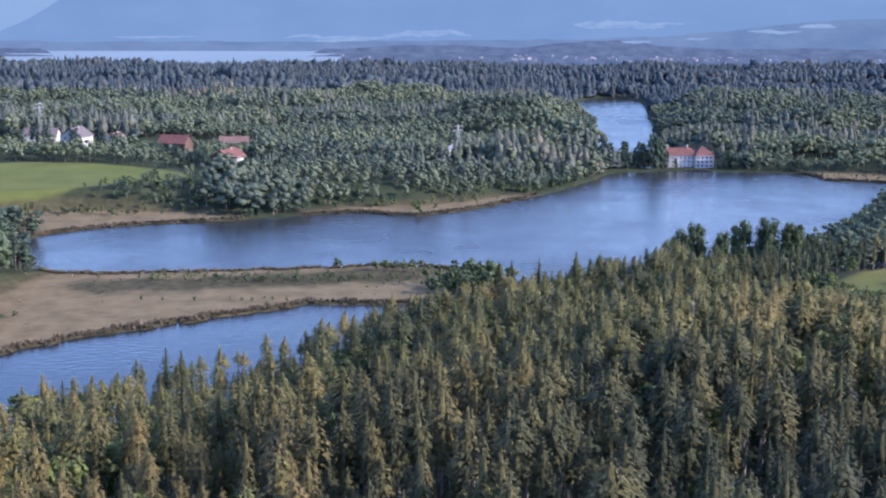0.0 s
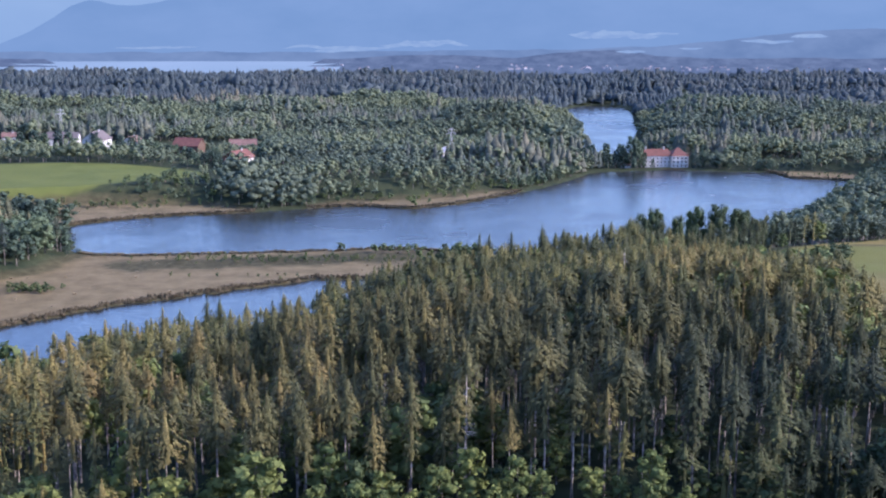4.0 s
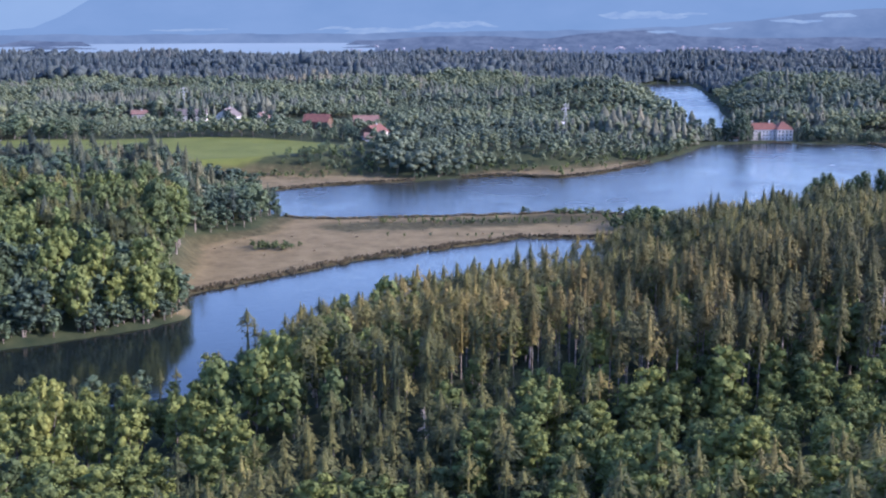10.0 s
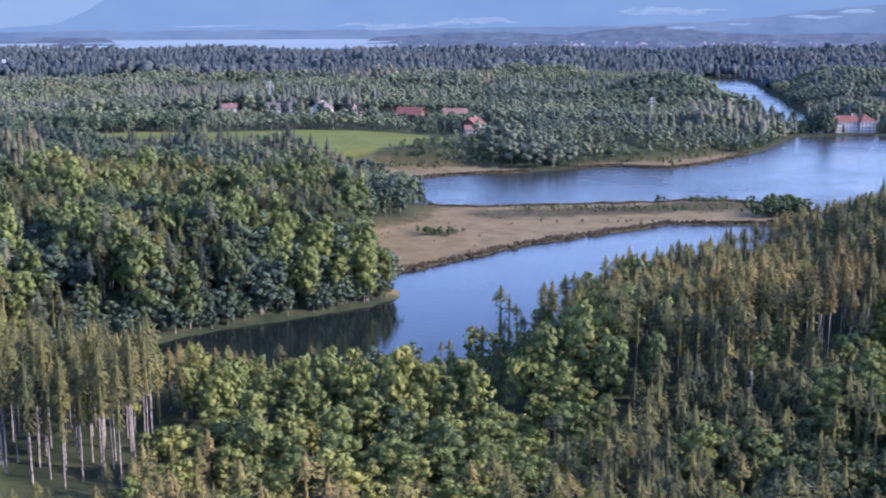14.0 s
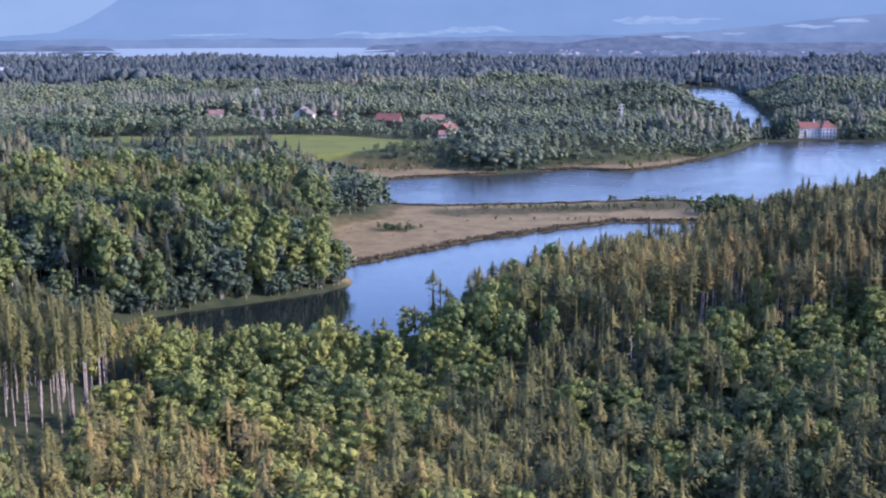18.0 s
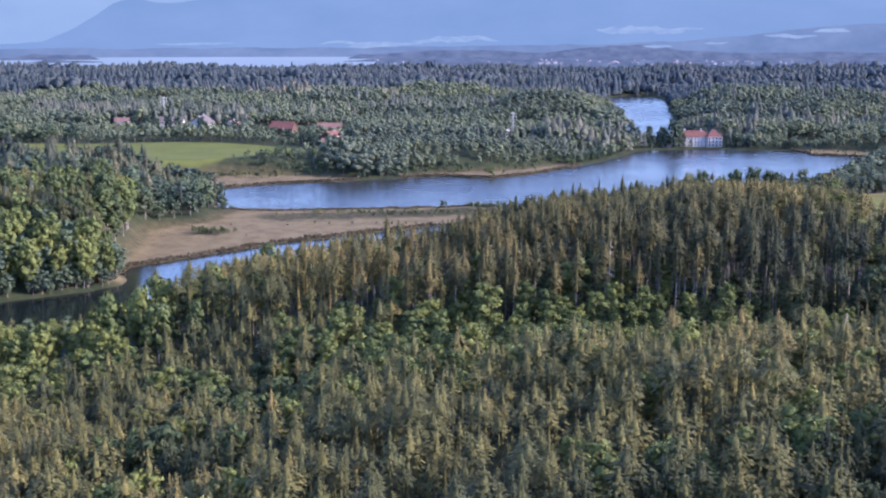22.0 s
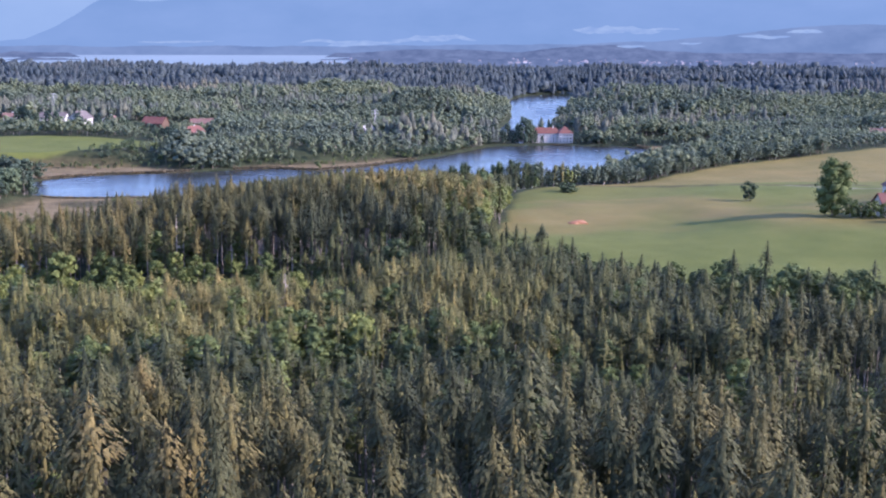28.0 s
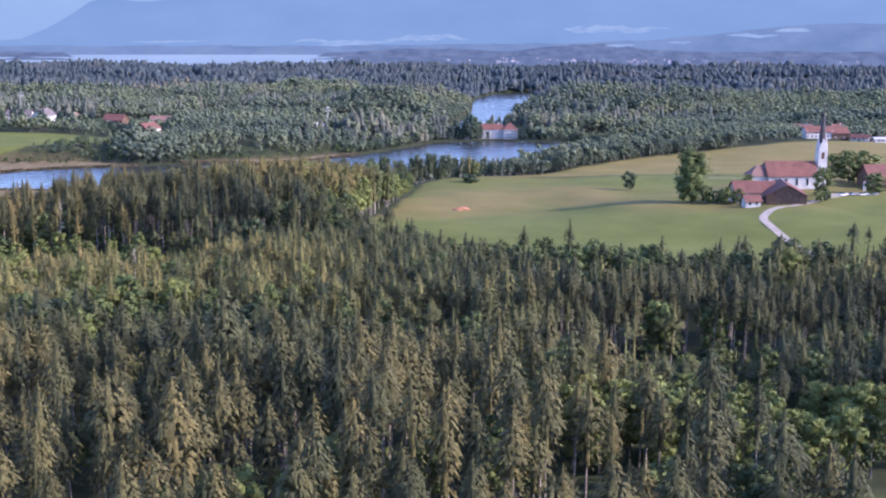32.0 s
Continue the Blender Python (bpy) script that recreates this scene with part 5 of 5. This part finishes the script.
house("garden_shed", (269.5, 219), 8, 3.2, 2.6, 3.0, 4.9, plaster, red_tile, "small white shed with red roof by the road", "shed", front=(-1.5, 1.5), chimney=False, door=False)
house("barn", (347, 275), 8, 13, 6.5, 4.6, 10.0, timber, red_tile, "long dark barn with red roof behind the church yard", "barn", front=(-8, -3, 3, 8), chimney=False, door=False)
wall = new("churchyard_wall")
wall.matrix_basis = pose(322, 248, 33.2, 0, 0, 12)
part("wall_body", block(-12, 12, -0.25, 0.25, -1, 1.5), plaster, wall)
part("coping", block(-12.1, 12.1, -0.34, 0.34, 1.5, 1.62, bevel=0.03), old_tile, wall)
tagged(wall, "low white churchyard wall with tiled coping", "wall")
shrine = new("wayside_pillar")
shrine.matrix_basis = pose(331, 262, 33.4)
part("shaft", block(-0.5, 0.5, -0.5, 0.5, -0.5, 4.4, bevel=0.08), plaster, shrine)
part("cap", hip_roof(-0.5, 0.5, -0.5, 0.5, 4.4, 5.4, 0.8, 0.15), old_tile, shrine)
tagged(shrine, "white plastered pillar in the churchyard", "pillar")


def car(at, turn, paint, label):
    c = new("car")
    gz = float(land(np.array([at[0]], float), np.array([at[1]], float))[0][0])
    c.matrix_basis = pose(at[0], at[1], gz + 0.04, 0, 0, turn)
    part("body", block(-2.1, 2.1, -0.85, 0.85, 0.3, 0.9, bevel=0.15), paint, c)
    part("cabin", solid([(-1.5, -0.78, 0.88), (1.0, -0.78, 0.88), (1.0, 0.78, 0.88), (-1.5, 0.78, 0.88), (-1.0, -0.62, 1.45), (0.4, -0.62, 1.45), (0.4, 0.62, 1.45), (-1.0, 0.62, 1.45)],
                        [(0, 1, 5, 4), (1, 2, 6, 5), (2, 3, 7, 6), (3, 0, 4, 7), (4, 5, 6, 7)]), glass_mat, c)
    for wx in (-1.3, 1.3):
        for wy in (-0.8, 0.8):
            bm = bmesh.new()
            bmesh.ops.create_cone(bm, cap_ends=True, segments=12, radius1=0.32, radius2=0.32, depth=0.22, matrix=pose(wx, wy, 0.32, 90))
            part("wheel", bm, rubber, c)
    return tagged(c, label, "car", "cars by the church")


car((316, 244), 20, car_white, "white car parked below the church")
car((321, 246), 24, car_grey, "grey car parked below the church")
car((326, 247.5), 16, car_white, "white car parked beside the churchyard wall")


def pylon(at, tall, label):
    gz = float(land(np.array([at[0]], float), np.array([at[1]], float))[0][0])
    p = new("power_pylon")
    p.matrix_basis = pose(at[0], at[1], gz, 0, 0, 25)
    for sx in (-1, 1):
        for sy in (-1, 1):
            part("leg", solid([(sx * 1.4 - 0.1, sy * 1.4 - 0.1, -0.5), (sx * 1.4 + 0.1, sy * 1.4 - 0.1, -0.5), (sx * 1.4, sy * 1.4 + 0.1, -0.5), (sx * 0.25 - 0.08, sy * 0.25 - 0.08, tall), (sx * 0.25 + 0.08, sy * 0.25 - 0.08, tall), (sx * 0.25, sy * 0.25 + 0.08, tall)],
                              [(0, 1, 4, 3), (1, 2, 5, 4), (2, 0, 3, 5), (3, 4, 5), (2, 1, 0)]), steel, p)
    for k in range(6):
        z = tall * (k + 0.5) / 6
        r = 1.4 - 1.15 * z / tall
        part("brace", block(-r, r, -r - 0.05, -r + 0.05, z - 0.06, z + 0.06), steel, p)
        part("brace", block(-r - 0.05, -r + 0.05, -r, r, z - 0.06, z + 0.06), steel, p)
    for z, half in ((tall * 0.82, 3.6), (tall * 0.95, 2.6)):
        part("cross_arm", block(-half, half, -0.16, 0.16, z - 0.15, z + 0.15), steel, p)
        for sx in (-1, 1):
            part("insulator", block(sx * half - 0.09, sx * half + 0.09, -0.09, 0.09, z - 1.3, z - 0.15), frame_mat, p)
    return tagged(p, label, "pylon", "power pylons")


pylon((18, 832), 22, "grey steel lattice power pylon above leafy trees")
pylon((-305, 922), 24, "grey steel lattice power pylon behind the farm")

# ---- single trees, shrubs and reeds ----
def ground_at(x, y):
    return float(land(np.array([x], float), np.array([y], float))[0][0])


big_mesh = [leafy(np.random.default_rng(91), 20, 7.0, 26, 1700, 0.5, 0.04), leafy(np.random.default_rng(92), 6.2, 2.6, 10, 420, 0.3, 0.06), leafy(np.random.default_rng(93), 17, 5.2, 15, 560, 0.56, 0.08), leafy(np.random.default_rng(94), 3.0, 2.6, 9, 420, 0.26, 0.02), leafy(np.random.default_rng(95), 17, 5.2, 15, 760, 0.5, 0.06)]
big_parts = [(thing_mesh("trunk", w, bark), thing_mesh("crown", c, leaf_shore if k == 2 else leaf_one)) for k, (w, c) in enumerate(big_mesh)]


def lone(kind, x, y, wide, high, turn, name, label, group="", tint=None):
    tint = tint if tint is not None else 0.12 + 0.4 * ((x * 12.9898 + y * 78.233) % 1.0)
    top = new(name)
    top.matrix_basis = Matrix.LocRotScale((x, y, ground_at(x, y) - 0.1), Euler((0, 0, turn)), (wide, wide, high))
    for part_name, me in zip(("trunk", "crown"), big_parts[kind]):
        ob = new(part_name, me)
        ob.parent = top
        ob.color = (tint, tint, tint, 1)
    return tagged(top, label, "shrub" if name == "shrub" else "tree", group)


lone(0, 247, 236, 1.12, 1.22, 0.4, "lime_tree", "tall broad old tree standing alone on the meadow", tint=0.32)
lone(1, 229, 301, 1.5, 1.5, 1.0, "round_tree", "small dark round tree on the mown field", tint=0.0)
lone(3, 151, 354, 2.3, 1.5, 2.0, "shrub", "low dark bush on the grass by the lane", tint=0.05)
for i, (x, y, top_z, w) in enumerate([(92, 428, 28, 0.9), (99, 434, 29.5, 1.0), (108, 430, 27, 0.8), (118, 441, 29, 1.1), (127, 439, 30.5, 1.2), (135, 437, 29, 1.0), (141, 447, 27, 0.9), (86, 420, 26, 0.8), (112, 420, 24, 0.8), (148, 452, 22, 0.8)]):
    lone(0, x, y, w * 0.72, (top_z - ground_at(x, y)) / 20, i * 1.3, "shore_tree", "dark rounded broadleaf tree between the field and the lake", "trees by the lake shore", tint=0.05 + 0.04 * (i % 4))
for i, (x, y, k) in enumerate([(253, 232, 1.2), (257, 231, 0.9), (261, 230, 1.1), (266, 229, 1.0), (270, 233, 1.0), (300, 226, 0.8), (304, 229, 0.7), (291, 222, 0.5)]):
    lone(1, x, y, k * 1.25, k * 1.1, i * 1.3, "shrub", "bushy shrub in the row beside the farm", "shrubs by the farm")
for i, (x, y, w, h) in enumerate([(306, 243, 1.0, 0.78), (331, 285, 1.4, 0.95), (340, 288, 1.5, 0.95), (324, 290, 1.2, 0.85), (332, 251, 1.0, 0.62), (352, 262, 0.9, 0.7), (366, 268, 1, 0.8), (275, 250, 0.7, 0.6)]):
    lone(4, x, y, w, h, i * 0.9, "churchyard_tree", "leafy round tree round the church", "churchyard trees", tint=0.3 + 0.07 * (i % 4))
for i, (x, y, w, h) in enumerate([(151, 807, 1.15, 1.5), (156, 809, 0.95, 1.35), (159.5, 811, 0.6, 0.9), (146, 811, 0.9, 0.95), (140, 809, 0.8, 0.8), (134, 806, 0.75, 0.7), (127, 808, 0.8, 0.65), (120, 804, 0.8, 0.6), (114, 800, 0.9, 0.7), (162, 812, 0.5, 0.75), (168, 811, 0.4, 0.45), (148, 838, 1.0, 0.9), (138, 846, 1.0, 0.85), (126, 840, 1.0, 0.8), (118, 826, 1.0, 0.75), (186, 850, 0.9, 0.8), (170, 870, 0.9, 0.7), (200, 812, 0.8, 0.7), (207, 820, 0.8, 0.75), (160, 843, 1, 0.8), (178, 846, 0.9, 0.85), (196, 838, 0.9, 0.7), (215, 812, 0.8, 0.6), (132, 826, 0.9, 0.6)]):
    lone(2, x, y, w, h, i * 1.7, "shore_tree", "leafy tree on the castle shore", "trees round the castle")

for i, (x, y, w, h) in enumerate([(-300, 838, 1, 0.9), (-290, 832, 0.9, 0.8), (-281, 838, 1, 0.95), (-272, 832, 0.9, 0.9), (-258, 834, 1, 0.7), (-250, 826, 0.9, 0.9), (-244, 812, 0.8, 0.7), (-226, 806, 1, 0.9), (-218, 812, 0.9, 0.8), (-208, 806, 0.9, 0.7), (-312, 842, 0.9, 0.8),
                                  (-141, 733, 0.75, 0.62), (-147, 738, 0.8, 0.7), (-153, 745, 0.8, 0.6), (-160, 752, 0.8, 0.55), (-168, 770, 0.8, 0.6), (-190, 800, 0.8, 0.5), (-200, 806, 0.9, 0.6), (-150, 770, 0.8, 0.6), (-146, 757, 0.7, 0.55), (-182, 790, 0.8, 0.6), (-118, 770, 0.8, 0.6), (-112, 742, 0.8, 0.6)]):
    lone(2, x, y, w, h, i * 2.1, "farm_tree", "leafy tree beside the farm buildings", "trees round the farm")
r = np.random.default_rng(64)
shrubs = []
for cx, cy, sx, sy, n, lo, hi in ((-35, 112, 50, 14, 90, 0.15, 0.4), (25, 128, 60, 14, 130, 0.15, 0.42), (70, 132, 40, 14, 70, 0.15, 0.4), (-14, 477, 16, 4, 22, 0.16, 0.34), (22, 456, 11, 8, 44, 0.28, 0.58), (-60, 456, 60, 8, 170, 0.08, 0.2), (-155, 392, 10, 5, 40, 0.16, 0.28), (-40, 418, 50, 4, 22, 0.1, 0.2), (-140, 470, 30, 3, 12, 0.1, 0.2), (-60, 640, 90, 12, 70, 0.12, 0.4),
                                  (-190, 612, 60, 12, 70, 0.1, 0.35), (40, 690, 40, 40, 60, 0.15, 0.4), (280, 770, 30, 14, 30, 0.1, 0.25), (195, -16, 32, 14, 120, 0.14, 0.34), (13, 438, 12, 6, 46, 0.3, 0.62), (-180, 640, 55, 8, 60, 0.25, 0.5), (-225, 345, 10, 60, 90, 0.2, 0.55), (-222, 405, 16, 36, 80, 0.25, 0.6), (-205, 300, 14, 12, 30, 0.2, 0.45)):
    x, y = cx + r.normal(0, sx * 0.6, n), cy + r.normal(0, sy * 0.6, n)
    z, w, _ = land(x, y)
    ok = (w < -0.8) & (inside_by(FARM_FIELD, x, y) < -1)
    s = r.uniform(lo, hi, n)
    shrubs.append(np.stack([x, y, z - 0.1, r.uniform(0, 6, n), s * r.uniform(1.0, 1.6, n), s, r.normal(0, 0.03, n), r.uniform(0.0, 0.42, n)], 1)[ok])
wood_of("shrubs", np.concatenate(shrubs), LEAFY_MID, leaf_many, "low willow shrubs scattered over reed beds and shores", "shrubs")
# shrubs and low trees that edge the shores and the field
x, y = scatter(-330, 340, 180, 830, 3.6, 71)
z, w, reed = land(x, y)
edge = (w < np.where((x < -160) & (y < 300), -0.6, -2)) & (w > -11) & (reed < -3) & (r.uniform(size=len(x)) < np.where((x < -160) & (y < 300), 0.95, 0.5)) & ~((x > 115) & (x < 212) & (y > 780)) & ((y > 380) | (x < -160))
s = r.uniform(0.2, 0.55, len(x)) * np.where((x < -160) & (y < 300), 1.25, 1.0)
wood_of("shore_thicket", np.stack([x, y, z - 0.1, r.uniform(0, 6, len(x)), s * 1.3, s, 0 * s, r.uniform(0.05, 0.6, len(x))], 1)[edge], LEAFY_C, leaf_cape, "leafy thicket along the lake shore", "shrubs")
x, y = scatter(110, 330, 340, 560, 4.2, 72)
by = inside_by(CHURCH_FIELD, x, y)
hedge = (by < -1) & (by > -13) & (y > 385 - 0.0 * x)
z = land(x, y)[0]
s = r.uniform(0.35, 0.75, len(x))
# the hedge takes the haze-greyed leaves of the far woods
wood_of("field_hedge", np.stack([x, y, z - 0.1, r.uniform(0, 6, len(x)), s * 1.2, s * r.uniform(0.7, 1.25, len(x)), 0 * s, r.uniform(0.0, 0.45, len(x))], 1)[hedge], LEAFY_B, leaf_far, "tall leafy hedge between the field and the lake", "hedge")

# reeds: tufts along the water's edge and over the beds
reed_mat, t_, b_ = material("dry reed", 0.9)
t_.links.new(ramp(t_, attribute(t_, "tint"), [(0.0, (0.05, 0.044, 0.026)), (0.5, (0.13, 0.105, 0.062)), (1.0, (0.235, 0.19, 0.115))]), b_.inputs["Base Color"])
x, y = scatter(-270, 300, 290, 800, 1.35, 81)
z, w, reed = land(x, y)
rim = (w < 0.4) & (w > -3.2) & (reed > -8)
bed = (reed > 1) & (w < -3) & (r.uniform(size=len(x)) < 0.004)
ok = rim | bed
x, y, z, rim = x[ok], y[ok], np.maximum(z[ok], -0.2), rim[ok]
tuft = []
for i in range(5):
    a = i * 1.2566
    c, s_ = math.cos(a), math.sin(a)
    tuft.append(((c * 0.25 - s_ * 0.5, s_ * 0.25 + c * 0.5, 0), (c * 0.25 + s_ * 0.5, s_ * 0.25 - c * 0.5, 0), (c * 0.6, s_ * 0.6, 1.5)))
n = len(x)
rows = np.stack([x, y, z - 0.05, r.uniform(0, 6, n), r.uniform(0.8, 1.6, n), np.where(rim, r.uniform(0.5, 1.05, n), r.uniform(0.25, 0.6, n)), 0 * x], 1)
v, fc, tn = soup([(np.array(tuft), rows, np.where(rim, r.uniform(0.0, 0.6, n), r.uniform(0.75, 1.0, n)))])
tagged(new("reed_tufts", mesh_from("reed_tufts", v, fc, [reed_mat], None, [("tint", tn)])), "dry tan reed tufts along the water and the beds", "reeds", kind="stuff")

# dead pale stems among the near trees
for i, (x, y, h) in enumerate([(51, 223, 22), (52, 60, 15), (-6, 150, 16), (8.6, 122.4, 23), (58, -70, 19), (60.5, -67, 19), (-84.7, 115.6, 12)]):
    rr = np.random.default_rng(300 + i)
    top = new("dead_tree")
    top.matrix_basis = pose(x, y, ground_at(x, y) - 0.1, rr.uniform(-2, 2), rr.uniform(-2, 2), rr.uniform(0, 360))
    st = thing_mesh("trunk", np.array(stem(rr, h, 0.24)), deadwood)
    t0 = new("trunk", st)
    t0.parent = top
    tw = []
    for k in range(26):
        z0 = h * rr.uniform(0.35, 0.97)
        a = rr.uniform(0, 6.28)
        q = (1 - z0 / h) * 3.2 + 0.6
        tw += [((0, 0, z0), (0, 0, z0 + 0.12), (q * math.cos(a), q * math.sin(a), z0 - rr.uniform(-0.2, 0.7))), ((0.06 * math.sin(a), 0.06 * math.cos(a), z0), (0, 0, z0 + 0.1), (q * math.cos(a), q * math.sin(a), z0 - 0.3))]
    b0 = new("branches", thing_mesh("branches", np.array(tw), deadwood))
    b0.parent = top
    tagged(top, "dead spruce with bleached stem and bare branches", "tree", "dead spruces")

# heap of fresh soil on the mown field
soil = surface("orange sandy soil", (0.22, 0.10, 0.05), (0.34, 0.17, 0.09), 1.2, 0.95, 0.1)
bm = bmesh.new()
bmesh.ops.create_icosphere(bm, subdivisions=3, radius=1.0)
for v in bm.verts:
    k = 1 + 0.22 * math.sin(4 * v.co.x + 1) * math.cos(3 * v.co.y) + 0.1 * math.sin(9 * v.co.y + 2 * v.co.x)
    v.co = Vector((v.co.x * 4.6 * k, v.co.y * 2.6 * k, max(-0.2, v.co.z) * 1.3 * k))
me = bpy.data.meshes.new("soil_heap")
bm.to_mesh(me)
bm.free()
me.materials.append(soil)
heap = new("soil_heap", me)
heap.matrix_basis = pose(147, 257, ground_at(147, 257) - 0.1, 0, 0, 10)
tagged(heap, "low heap of orange sandy soil on the mown field", "soil heap")
